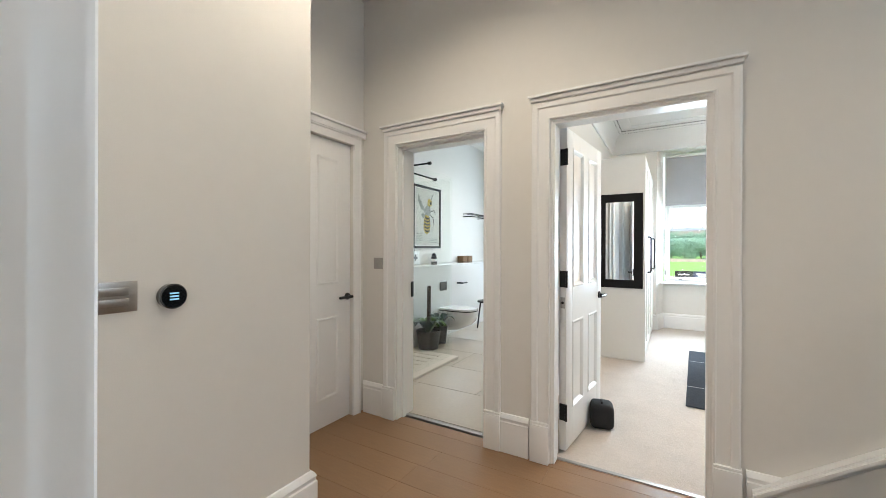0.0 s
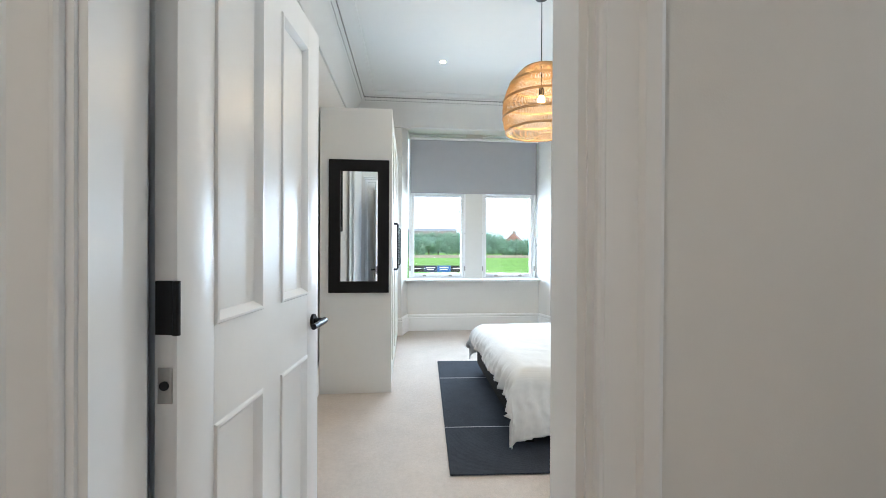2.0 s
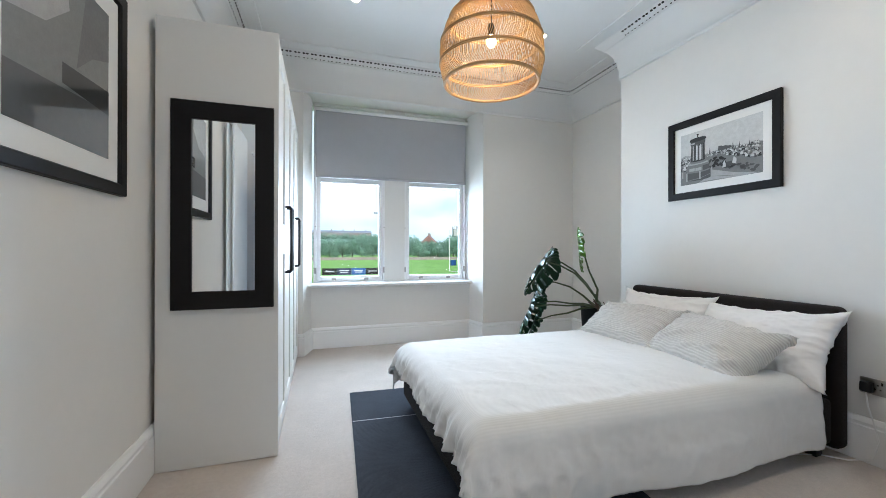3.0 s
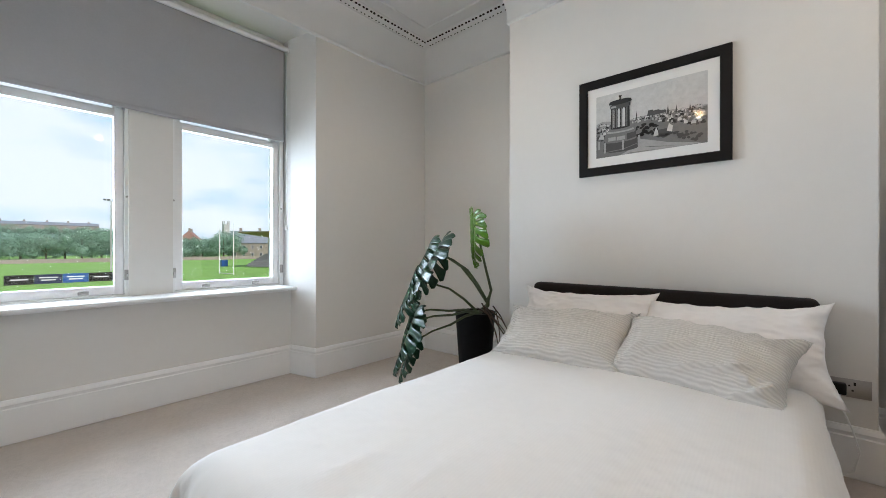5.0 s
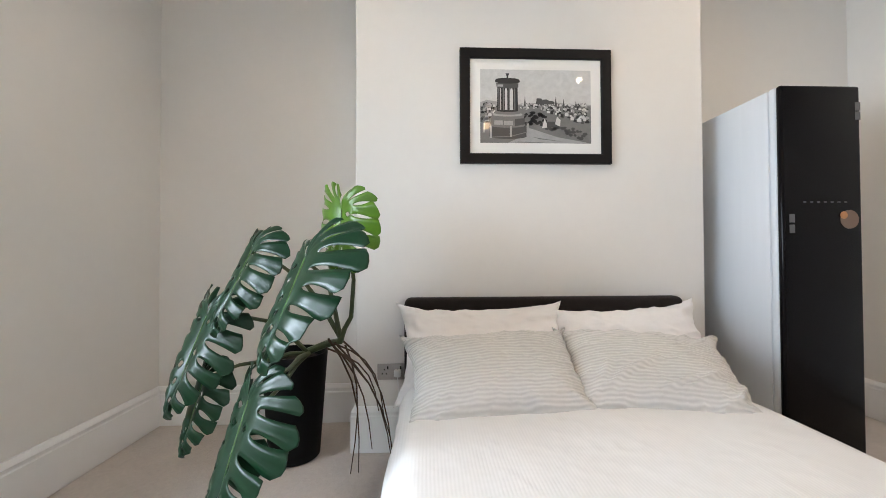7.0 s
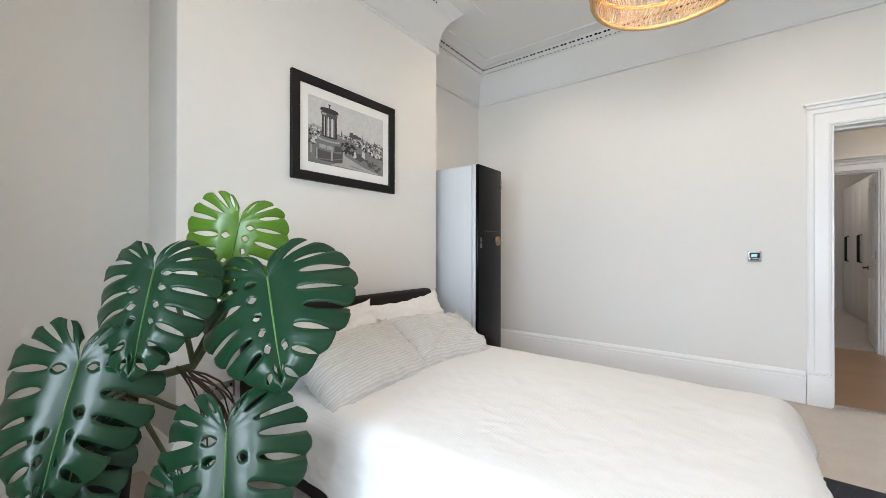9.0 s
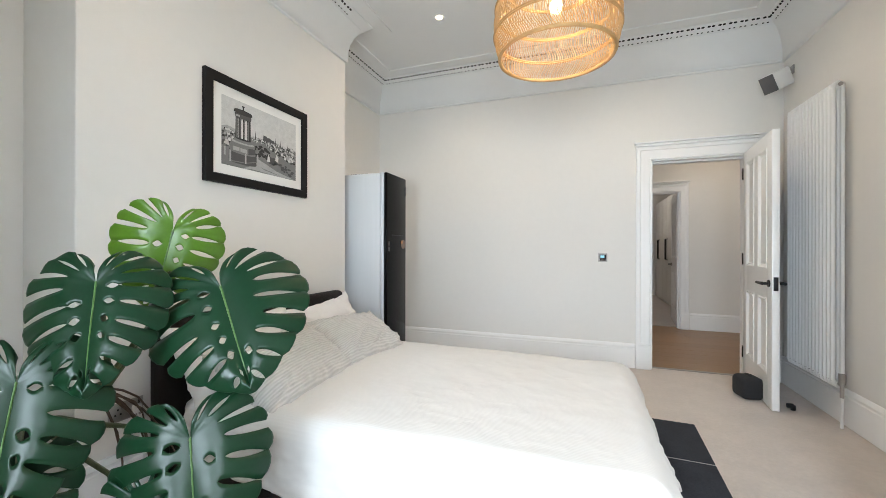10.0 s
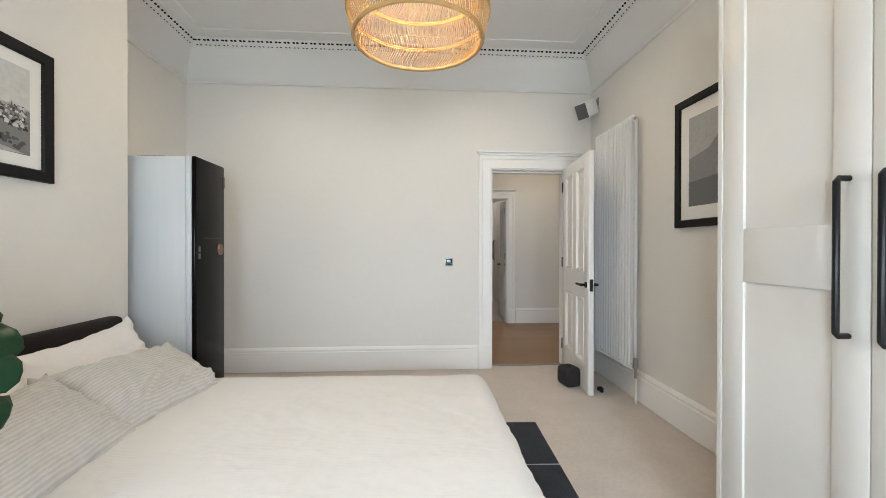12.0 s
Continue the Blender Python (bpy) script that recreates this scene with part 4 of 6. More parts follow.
ink(pic, "photo_bushes", woods[1::2], GREYS[0], 0.0142)
ink(pic, "photo_white_gable", [[(0.034, -0.120), (0.062, -0.118), (0.060, -0.095), (0.049, -0.066), (0.040, -0.095)]], GREYS[4], 0.0144)
ink(pic, "photo_white_gable", [[(0.106, -0.098), (0.134, -0.110), (0.138, -0.075), (0.118, -0.055)]], GREYS[4], 0.0144)
ink(pic, "photo_house_roof", [[(0.062, -0.118), (0.136, -0.112), (0.124, -0.084), (0.056, -0.084)]], GREYS[1], 0.0143)
ink(pic, "photo_path", [[(-0.16, -pb), (0.20, -pb), (0.29, -0.200), (0.12, -0.170), (0.02, -0.138), (-0.04, -0.120), (-0.06, -0.160)]], GREYS[3], 0.0140)
ink(pic, "photo_path_shadow", [[(-0.02, -0.170), (0.16, -0.196), (0.20, -0.200), (0.02, -0.182)], [(-0.10, -0.196), (0.05, -0.199), (0.02, -0.202), (-0.12, -0.201)]], GREYS[2], 0.0142)
MX = -0.158


def barrel(r0, r1, z0, z1, squash):
    """A turned stage of the monument, seen from a little above."""
    n = 10
    low = [(MX + r0 * math.cos(math.pi + math.pi * i / n), z0 + squash * math.sin(math.pi + math.pi * i / n)) for i in range(n + 1)]
    top = [(MX + r1 * math.cos(math.pi * i / n), z1 + squash * math.sin(math.pi * i / n)) for i in range(n + 1)]
    return low + top


ink(pic, "photo_monument_podium", [barrel(0.105, 0.100, -0.168, -0.100, 0.014)], GREYS[1], 0.0145)
ink(pic, "photo_monument_drum", [barrel(0.096, 0.094, -0.108, -0.066, 0.012)], GREYS[2], 0.0147)
ink(pic, "photo_drum_panel", [rect(-0.232, -0.185, -0.104, -0.080), rect(-0.178, -0.128, -0.106, -0.082)], GREYS[3], 0.0149)
ink(pic, "photo_drum_shade", [[(-0.118, -0.112), (-0.062, -0.100), (-0.064, -0.066), (-0.118, -0.072)]], GREYS[1], 0.0149)
for k, (r, z) in enumerate(((0.092, -0.062), (0.082, -0.050), (0.072, -0.040))):
    ink(pic, "photo_step", [barrel(r, r, z, z + 0.006, 0.008)], GREYS[3 if k % 2 else 2], 0.0150 + 0.00005 * k)
ink(pic, "photo_temple", [barrel(0.058, 0.056, -0.026, 0.112, 0.007)], GREYS[0], 0.0153)
for x, w in ((-0.166, 0.014), (-0.136, 0.017), (-0.196, 0.005)):
    ink(pic, "photo_opening", [[(x - w / 2, -0.022), (x + w / 2, -0.022), (x + w / 2, 0.085), (x + w / 4, 0.098), (x - w / 4, 0.098), (x - w / 2, 0.085)]], GREYS[4], 0.0155)
for x in (-0.208, -0.184, -0.151, -0.120):
    ink(pic, "photo_column_light", [rect(x, x + 0.005, -0.024, 0.098)], GREYS[2], 0.0157)
ink(pic, "photo_monument_frieze", [barrel(0.060, 0.062, 0.104, 0.124, 0.006)], GREYS[1], 0.0158)
ink(pic, "photo_frieze_light", [rect(-0.214, -0.182, 0.107, 0.119)], GREYS[3], 0.0160)
ink(pic, "photo_monument_roof", [barrel(0.070, 0.066, 0.134, 0.146, 0.010)], GREYS[0], 0.0161)
ink(pic, "photo_monument_finial", [[(MX - 0.006, 0.150), (MX + 0.006, 0.150), (MX + 0.004, 0.166), (MX + 0.011, 0.181), (MX - 0.011, 0.181), (MX - 0.004, 0.166)]], GREYS[0], 0.0162)
for x, z0, z1 in ((-0.290, -0.148, -0.096), (-0.252, -0.178, -0.110), (-0.140, -0.172, -0.110), (-0.046, -0.146, -0.096)):
    ink(pic, "photo_bollard", [rect(x - 0.006, x + 0.006, z0, z1)], GREYS[3], 0.0164)
ink(pic, "photo_fence", [[(-0.290, -0.146), (-0.252, -0.176), (-0.252, -0.171), (-0.290, -0.141)], [(-0.252, -0.176), (-0.140, -0.170), (-0.140, -0.165), (-0.252, -0.171)], [(-0.140, -0.170), (-0.046, -0.145), (-0.046, -0.140), (-0.140, -0.165)]], GREYS[2], 0.0163)

pic2, qa, qb = picture_frame("framed_misty_photograph", "black framed dark misty monochrome photograph", (-0.698, 4.705, 1.80), 90, 0.80, 0.85, 0.050, (0.075, 0.085))
ink(pic2, "photo_mist", [rect(-qa, qa, -qb, qb)], GREYS[2], 0.0125)
ink(pic2, "photo_pale_mist", [[(-qa, 0.02), (-0.10, 0.06), (0.02, 0.16), (0.0, qb), (-qa, qb)]], GREYS[3], 0.0130)
ink(pic2, "photo_dark_mist", [[(0.06, -0.02), (0.16, 0.06), (qa, 0.10), (qa, qb), (0.12, qb)]], mat("print_dark_grey", (0.10, 0.10, 0.098), 0.6, vary=0.2, scale=12, coat=1.0), 0.0129)
ink(pic2, "photo_pier", [[(-0.02, -0.10), (qa, -0.115), (qa, -0.02), (-0.02, -0.03)]], GREYS[0], 0.0134)
ink(pic2, "photo_water", [[(-qa, -qb), (qa, -qb), (qa, -0.10), (-qa, -0.13)]], GREYS[1], 0.0132)

# ---- bedroom: pendant lamp and downlights ----
LX, LY = 1.10, 5.19


def pendant():
    t = thing("pendant_lamp", "domed woven rattan pendant lamp with a lit bulb", "lamp")
    prof = [(0.04, 2.665), (0.075, 2.662), (0.13, 2.637), (0.185, 2.597), (0.235, 2.541), (0.272, 2.472), (0.296, 2.395), (0.306, 2.318), (0.304, 2.25), (0.292, 2.181), (0.272, 2.13)]

    def at(f):
        k = min(int(f * (len(prof) - 1)), len(prof) - 2)
        g = f * (len(prof) - 1) - k
        return prof[k][0] * (1 - g) + prof[k + 1][0] * g, prof[k][1] * (1 - g) + prof[k + 1][1] * g

    rn = random.Random(8)
    bm = B()
    n = 150
    for i in range(n):
        a0 = 2 * math.pi * i / n + rn.uniform(-0.008, 0.008)
        f0 = (0.10, 0.0, 0.22, 0.0)[i % 4]
        pts = []
        for k in range(27):
            f = f0 + (1 - f0) * k / 26
            r, z = at(f)
            a = a0 + 0.055 * math.sin(f * 21 + 0.9 * math.sin(3 * a0)) + 0.18 * f
            pts.append((LX + r * math.cos(a), LY + r * math.sin(a), z))
        tube(bm, pts, rn.uniform(0.0017, 0.0027), 4, False)
    tagged(part("weave", bm, M_RATTAN, t, "wavy split rattan canes"), kind="stuff")
    for f, r in ((0.02, 0.006), (0.24, 0.004), (0.44, 0.0045), (0.62, 0.0045), (0.80, 0.0045), (0.985, 0.0095)):
        rad, z = at(f)
        bm = B()
        for dz in ((-0.005, 0.005) if 0.1 < f < 0.9 else (0.0,)):
            pts = [(LX + (rad + 0.002) * math.cos(q * 2 * math.pi / 48), LY + (rad + 0.002) * math.sin(q * 2 * math.pi / 48), z + dz) for q in range(49)]
            tube(bm, pts, r, 7, False)
        part("hoop", bm, M_RATTAN, t)
    bm = B()
    lathe(bm, [(0.001, 2.670), (0.042, 2.668), (0.042, 2.660), (0.001, 2.658)], (LX, LY, 0), 20)
    part("top_plate", bm, M_RATTAN, t)
    bm = B()
    tube(bm, [(LX, LY, 3.20), (LX, LY, 2.47)], 0.0035, 8)
    part("cable", bm, M_BLACK, t, "black fabric cable")
    bm = B()
    lathe(bm, [(0.006, 2.50), (0.016, 2.49), (0.020, 2.47), (0.020, 2.43), (0.017, 2.425)], (LX, LY, 0), 16)
    part("lamp_holder", bm, M_BLACK, t)
    bm = B()
    lathe(bm, [(0.012, 2.430), (0.016, 2.420), (0.026, 2.405), (0.030, 2.388), (0.027, 2.368), (0.016, 2.357), (0.004, 2.354)], (LX, LY, 0), 20)
    b = part("bulb", bm, M_BULB, t, "glowing round bulb", smooth=180)
    b.visible_shadow = False
    bm = B()
    lathe(bm, [(0.05, 3.223), (0.05, 3.20), (0.03, 3.192), (0.006, 3.190)], (LX, LY, 0), 24)
    part("ceiling_rose", bm, M_BLACK, t)


pendant()


def downlight(x, y, z=CEIL):
    t = thing("downlight", "small round recessed ceiling spotlight, lit", "downlight", (x, y, z), group="ceiling downlights")
    bm = B()
    lathe(bm, [(0.026, 0.002), (0.030, -0.003), (0.043, -0.004), (0.046, 0.0), (0.046, 0.002)], sides=28)
    part("bezel", bm, M_WHITEPL, t, smooth=40)
    bm = B()
    lathe(bm, [(0.025, 0.0), (0.025, -0.002), (0.001, -0.0025)], sides=20)
    part("lens", bm, M_SPOT, t, "glowing lens").visible_shadow = False
    return t


d0 = downlight(0.41, 6.36)
# the last four fittings, hall and bathroom, are assumed and out of view
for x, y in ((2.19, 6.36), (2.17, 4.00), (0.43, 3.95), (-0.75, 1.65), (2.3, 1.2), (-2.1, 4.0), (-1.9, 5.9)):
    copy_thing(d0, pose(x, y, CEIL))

# pierced band of the cornice: flat dark patches paint the shade of its holes
bm = B()
for (xa, ya), (xb, yb) in zip(ROOM, ROOM[1:] + ROOM[:1]):
    d = Vector((xb - xa, yb - ya))
    ln = d.length
    d.normalize()
    nrm = Vector((-d.y, d.x))
    for row, (o, z, a, b, step) in enumerate(((0.158, 3.187, 0.0150, 0.0095, 0.082), (0.124, 3.157, 0.0100, 0.0055, 0.082))):
        s = 0.10 if ln < 1.5 and nrm.length else 0.18
        while s < ln - 0.14:
            for ds in (-0.017, 0.017):
                p = Vector((xa, ya)) + d * (s + ds) + nrm * o
                c = Vector((p.x, p.y, z - 0.0012))
                up = Vector((nrm.x * 0.043, nrm.y * 0.043, 0.038)).normalized()
                dv = Vector((d.x, d.y, 0))
                bm.faces.new([bm.verts.new(c + dv * (a * math.cos(q)) + up * (b * math.sin(q)) + Vector((nrm.x, nrm.y, -1)) * 0.002) for q in (k * math.pi / 3 for k in range(6))])
            s += step
solid("cornice_hole_patches", bm, M_DARKGAP, "flat dark patches painting the shade of cornice holes", "cornice", "stuff")

# ---- bedroom: radiator, speaker, switches, sockets ----
rad = thing("column_radiator", "tall white vertical column radiator on the wall", "radiator")
n_col = 14
for i in range(n_col):
    y = 3.270 + i * 0.0455
    bm = B()
    for x in (-0.655, -0.605):
        tube(bm, [(x, y, 0.30), (x, y, 2.26)], 0.0125, 12, False)
    pts = [(-0.655, y, 0.30), (-0.650, y, 0.275), (-0.630, y, 0.262), (-0.610, y, 0.275), (-0.605, y, 0.30)]
    tube(bm, pts, 0.014, 10)
    tube(bm, [(a, b, 2.56 - c) for a, b, c in pts], 0.014, 10)
    part("column", bm, M_RAD, rad)
for z in (0.285, 2.275):
    bm = B()
    tube(bm, [(-0.630, 3.250, z), (-0.630, 3.885, z)], 0.017, 14)
    part("header_pipe", bm, M_RAD, rad)
bm = B()
tube(bm, [(-0.630, 3.885, 0.285), (-0.630, 3.915, 0.285)], 0.014, 12)
tube(bm, [(-0.630, 3.91, 0.31), (-0.630, 3.91, 0.20)], 0.011, 12)
tube(bm, [(-0.630, 3.91, 0.29), (-0.630, 3.91, 0.355)], 0.019, 16)
part("valve", bm, M_CHROME, rad, "chrome radiator valve")
bm = B()
tube(bm, [(-0.630, 3.91, 0.20), (-0.630, 3.91, 0.0)], 0.0085, 10)
part("feed_pipe", bm, M_WHITEPL, rad)
bm = B()
tube(bm, [(-0.630, 3.885, 2.275), (-0.630, 3.895, 2.275)], 0.013, 12)
part("bleed_plug", bm, M_CHROME, rad)
for z in (0.6, 1.95):
    bm = B()
    tube(bm, [(-0.70, 3.58, z), (-0.66, 3.58, z)], 0.012, 8)
    part("wall_bracket", bm, M_RAD, rad)

spk = thing("wall_speaker", "small white wall speaker with grey grille on a bracket", "speaker", (-0.575, 3.115, 2.615))
FACING = Vector((0.80, 0.42, -0.45)).to_track_quat("Y", "Z").to_matrix().to_4x4()
bm = B()
bx(bm, -0.065, 0.065, -0.10, 0.075, -0.075, 0.075, 0.014, 3)
part("case", bm, M_WHITEPL, spk, m=FACING)
bm = B()
bx(bm, -0.062, 0.062, 0.0755, 0.084, -0.072, 0.072, 0.004, 2)
part("grille", bm, M_GREYPL, spk, "grey speaker grille", m=FACING)
bm = B()
tube(bm, [(-0.122, -0.02, 0.09), (-0.06, -0.02, 0.085), (-0.01, -0.01, 0.05)], 0.009, 10)
bx(bm, -0.125, -0.117, -0.050, 0.010, 0.05, 0.125, 0.002)
part("bracket", bm, M_CHROME, spk, "metal swivel bracket")


def plate(name, label, place, rz, w, h, rockers=0, sockets=0, material=None, category="switch"):
    """A flat plate on a wall: local x along the wall, local -y out of it."""
    t = thing(name, label, category, place, rz)
    bm = B()
    bx(bm, -w / 2, w / 2, -0.006, 0, -h / 2, h / 2, 0.0015)
    part("face_plate", bm, material or M_CHROME, t)
    for k in range(rockers):
        x = (k - (rockers - 1) / 2) * 0.030
        box_part("rocker", t, material or M_CHROME, x - 0.011, x + 0.011, -0.010, -0.006, -0.018, 0.018, 0.0015)
    for k in range(sockets):
        x = (k - (sockets - 1) / 2) * 0.070
        bm = B()
        for dx, dz in ((0, 0.012), (-0.011, -0.010), (0.011, -0.010)):
            bx(bm, x + dx - 0.0035, x + dx + 0.0035, -0.0065, -0.0055, dz - 0.004, dz + 0.004)
        part("pin_holes", bm, M_BLACK, t)
        box_part("rocker", t, M_BLACK, x + 0.014, x + 0.022, -0.009, -0.006, 0.014, 0.030, 0.001)
    return t


t = plate("thermostat_panel", "square metal control panel with a small lit display", (0.785, 2.939, 1.092), 180, 0.086, 0.086)
box_part("bezel", t, M_PLAST, -0.032, 0.032, -0.0075, -0.006, -0.016, 0.030, 0.001, "dark glass bezel")
box_part("display", t, M_DISPLAY, -0.022, 0.016, -0.009, -0.0075, -0.006, 0.020, 0.001, "small lit display")
box_part("button_strip", t, M_BLACK, -0.028, 0.028, -0.008, -0.006, -0.032, -0.018, 0.001)
plate("double_socket", "brushed metal double socket on the chimney breast", (2.969, 6.010, 0.425), -90, 0.146, 0.086, 0, 2, category="socket")
plate("double_socket", "brushed metal double socket with a plug and cable", (2.969, 4.345, 0.415), -90, 0.146, 0.086, 0, 1, category="socket")
wpl = thing("white_plug_and_cable", "white plug with a thin cable hanging behind the bed", "cable")
bm = B()
bx(bm, 2.936, 2.9625, 5.955, 5.992, 0.400, 0.440, 0.008, 2)
part("plug", bm, M_WHITEPL, wpl)
bm = B()
tube(bm, [(2.945, 5.973, 0.402), (2.938, 5.968, 0.33), (2.930, 5.955, 0.20), (2.925, 5.94, 0.09), (2.90, 5.92, 0.012), (2.84, 5.90, 0.004)], 0.003, 7)
part("cord", bm, M_WHITEPL, wpl)
plg = thing("plug_and_cable", "dark plug with a white cable running to the bed", "cable")
bm = B()
bx(bm, 2.925, 2.962, 4.355, 4.405, 0.385, 0.440, 0.008, 2)
part("plug", bm, M_BLACK, plg)
bm = B()
cpts = [(2.935, 4.38, 0.39), (2.925, 4.365, 0.31), (2.915, 4.34, 0.24), (2.91, 4.315, 0.14), (2.90, 4.335, 0.05), (2.87, 4.42, 0.008), (2.80, 4.50, 0.006), (2.65, 4.56, 0.006)]
tube(bm, cpts, 0.0035, 7)
part("cord", bm, M_WHITEPL, plg)

# bag against the open door
bag = thing("doorstop_bag", "small black felt doorstop with a top handle", "doorstop", (-0.262, 3.475, 0.0), 12)
bm = B()
bx(bm, -0.080, 0.080, -0.090, 0.090, 0.001, 0.172, 0.040, 5)
part("body", bm, M_BAG, bag, smooth=60)
bm = B()
tube(bm, [(0, -0.035, 0.160), (0, -0.028, 0.178), (0, 0.0, 0.183), (0, 0.028, 0.178), (0, 0.035, 0.160)], 0.008, 8)
part("handle", bm, M_BAG, bag)
bm = B()
tube(bm, [(-0.475, 3.66, 0.03), (-0.44, 3.66, 0.03)], 0.018, 14)
tube(bm, [(-0.475, 3.66, 0.0), (-0.475, 3.66, 0.035)], 0.016, 14)
solid("floor_door_stop", bm, M_BLACK, "small black floor-mounted door stop", "doorstop", smooth=40)

# ---- bedroom: monstera ----


def leaf_half(bm, L, sgn, ripple, rn, bend, lift):
    """One side of a split leaf in local (u, v, n): v runs from the notch to the tip, u out from the midrib."""
    K = 10
    cuts = [0.0] + [(k + rn.uniform(-0.08, 0.08)) / K for k in range(1, K)] + [1.0]
    Rk = [(0.0, 1.0), (0.12, 0.95), (0.3, 0.88), (0.55, 0.81), (0.85, 0.76), (1.15, 0.73), (1.5, 0.69), (1.9, 0.61), (2.3, 0.50), (2.65, 0.38), (2.95, 0.20)]

    def radius(th):
        for (a, ra), (b, rb) in zip(Rk, Rk[1:]):
            if th <= b:
                return ra + (rb - ra) * (th - a) / (b - a)
        return Rk[-1][1]

    def pos(s, r, lobe=0):
        s = min(max(s, 0), 1)
        th = 2.95 * (1 - s) ** 1.30
        rr = radius(th) * L
        ex, ey = rr * math.sin(th), rr * math.cos(th)
        my = L * 0.93 * max(0.0, (s - 0.36) / 0.64) ** 1.15
        x = ex * r
        y = my + (ey - my) * (r ** 0.92)
        # the margin of each lobe
        y -= 0.02 * L * math.sin(math.pi * r) * (1 - s)
        z = -bend * (x / L) ** 2 * L - 0.16 * L * max(0.0, y / L - 0.45) ** 2 + ripple * L * math.sin(s * K * 2 * math.pi) * r * r * 0.5 + 0.06 * L * math.sin(math.pi * r) * (0.4 + 0.6 * s)
        z += lift[lobe] * L * max(0.0, r - 0.35) ** 2
        return Vector((sgn * x, y, z))

    slits = [None]
    for k in range(1, K):
        open_ = 2 <= k <= K - 1
        slits.append((rn.uniform(0.32, 0.46), rn.uniform(0.88, 0.97) if not open_ or rn.random() < 0.55 else 1.35, rn.uniform(0.11, 0.18) / K))
    slits.append(None)
    holes = [(rn.uniform(0.12, 0.17), rn.uniform(0.27, 0.33), rn.uniform(0.16, 0.24) / K) if k > 3 and rn.random() < 0.6 else None for k in range(K + 1)]

    def half_gap(k, r):
        h = holes[k]
        if h and h[0] < r < h[1]:
            return h[2] * math.sin(math.pi * (r - h[0]) / (h[1] - h[0]))
        s = slits[k]
        if not s or r <= s[0] or r >= s[1]:
            return 0.0
        q = (r - s[0]) / (s[1] - s[0])
        return s[2] * math.sin(math.pi * min(1, q ** 0.7)) ** 0.75

    NR, NS = 44, 4
    for k in range(K):
        rows = []
        for i in range(NR + 1):
            r = i / NR
            a, b = cuts[k] + half_gap(k, r), cuts[k + 1] - half_gap(k + 1, r)
            rows.append([bm.verts.new(pos(a + (b - a) * j / NS, r * (1 - 0.055 * abs(2 * j / NS - 1) ** 2.5), k)) for j in range(NS + 1)])
        for i in range(NR):
            for j in range(NS):
                bm.faces.new((rows[i][j], rows[i][j + 1], rows[i + 1][j + 1], rows[i + 1][j]))
    return pos


def monstera_leaf(parent, notch, tip, facing, wide, material, seed, bend=0.30):
    rn = random.Random(seed)
    N, T = Vector(notch), Vector(tip)
    v = (T - N)
    L = v.length
    v.normalize()
    f = Vector(facing)
    f = (f - v * f.dot(v)).normalized()
    u = v.cross(f)
    m = Matrix.Translation(N) @ Matrix((u, v, f)).transposed().to_4x4() @ Matrix.Diagonal((wide, 1, 1, 1))
    bm = B()
    lift = [rn.uniform(-0.14, 0.08) * (k % 10 < 7) for k in range(20)]
    leaf_half(bm, L, 1, 0.03, rn, bend, lift[:10])
    leaf_half(bm, L, -1, 0.03, rn, bend, lift[10:])
    bmesh.ops.remove_doubles(bm, verts=bm.verts, dist=0.0006)
    lf = part("leaf", bm, material, parent, smooth=180, m=m)
    mod = lf.modifiers.new("thick", "SOLIDIFY")
    mod.thickness, mod.offset = 0.0012, 0
    bm = B()
    tube(bm, [(0, y * L, 0.0015 - 0.16 * L * max(0, y - 0.45) ** 2) for y in (-0.02, 0.15, 0.3, 0.45, 0.6, 0.75, 0.9, 0.98)], [0.0036, 0.0034, 0.003, 0.0026, 0.0022, 0.0018, 0.0012, 0.0006], 6)
    part("midrib", bm, M_VEIN, lf, "pale green midrib")
    return N


plant = thing("monstera_plant", "tall monstera with split glossy leaves in a black planter", "plant", (0, 0, 0))
PX, PY = 2.945, 6.515
bm = B()
lathe(bm, [(0.001, 0.0), (0.122, 0.0), (0.128, 0.006), (0.166, 0.535), (0.166, 0.545), (0.156, 0.545), (0.150, 0.50)], (PX, PY, 0), 48)
part("planter", bm, M_POT, plant, "tapered matt black planter", smooth=40)
bm = B()
lathe(bm, [(0.001, 0.502), (0.08, 0.508), (0.151, 0.500), (0.151, 0.49)], (PX, PY, 0), 32)
part("soil", bm, M_SOIL, plant)
FACE = (-0.74, 0.60, 0.30)
leaves = [((2.445, 6.160, 1.240), (2.510, 6.195, 0.930), (-0.80, 0.58, 0.14), 0.86, M_LEAF2, 11),
          ((2.133, 6.212, 1.040), (1.930, 6.275, 0.730), (-0.60, 0.76, 0.28), 1.05, M_LEAF, 12),
          ((2.327, 6.470, 1.070), (2.217, 6.559, 0.775), (-0.66, 0.70, 0.30), 0.82, M_LEAF, 13),
          ((2.336, 6.638, 0.824), (2.250, 6.735, 0.480), (-0.76, 0.58, 0.30), 0.78, M_LEAF, 14),
          ((2.075, 6.365, 0.601), (1.960, 6.430, 0.265), (-0.62, 0.72, 0.30), 0.88, M_LEAF, 15),
          ((2.330, 6.640, 0.600), (2.280, 6.700, 0.330), (-0.70, 0.60, 0.30), 0.66, M_LEAF, 16),
          ((2.150, 6.450, 0.440), (2.080, 6.510, 0.170), (-0.70, 0.60, 0.30), 0.66, M_LEAF, 17)]
node = Vector((2.705, 6.225, 0.650))
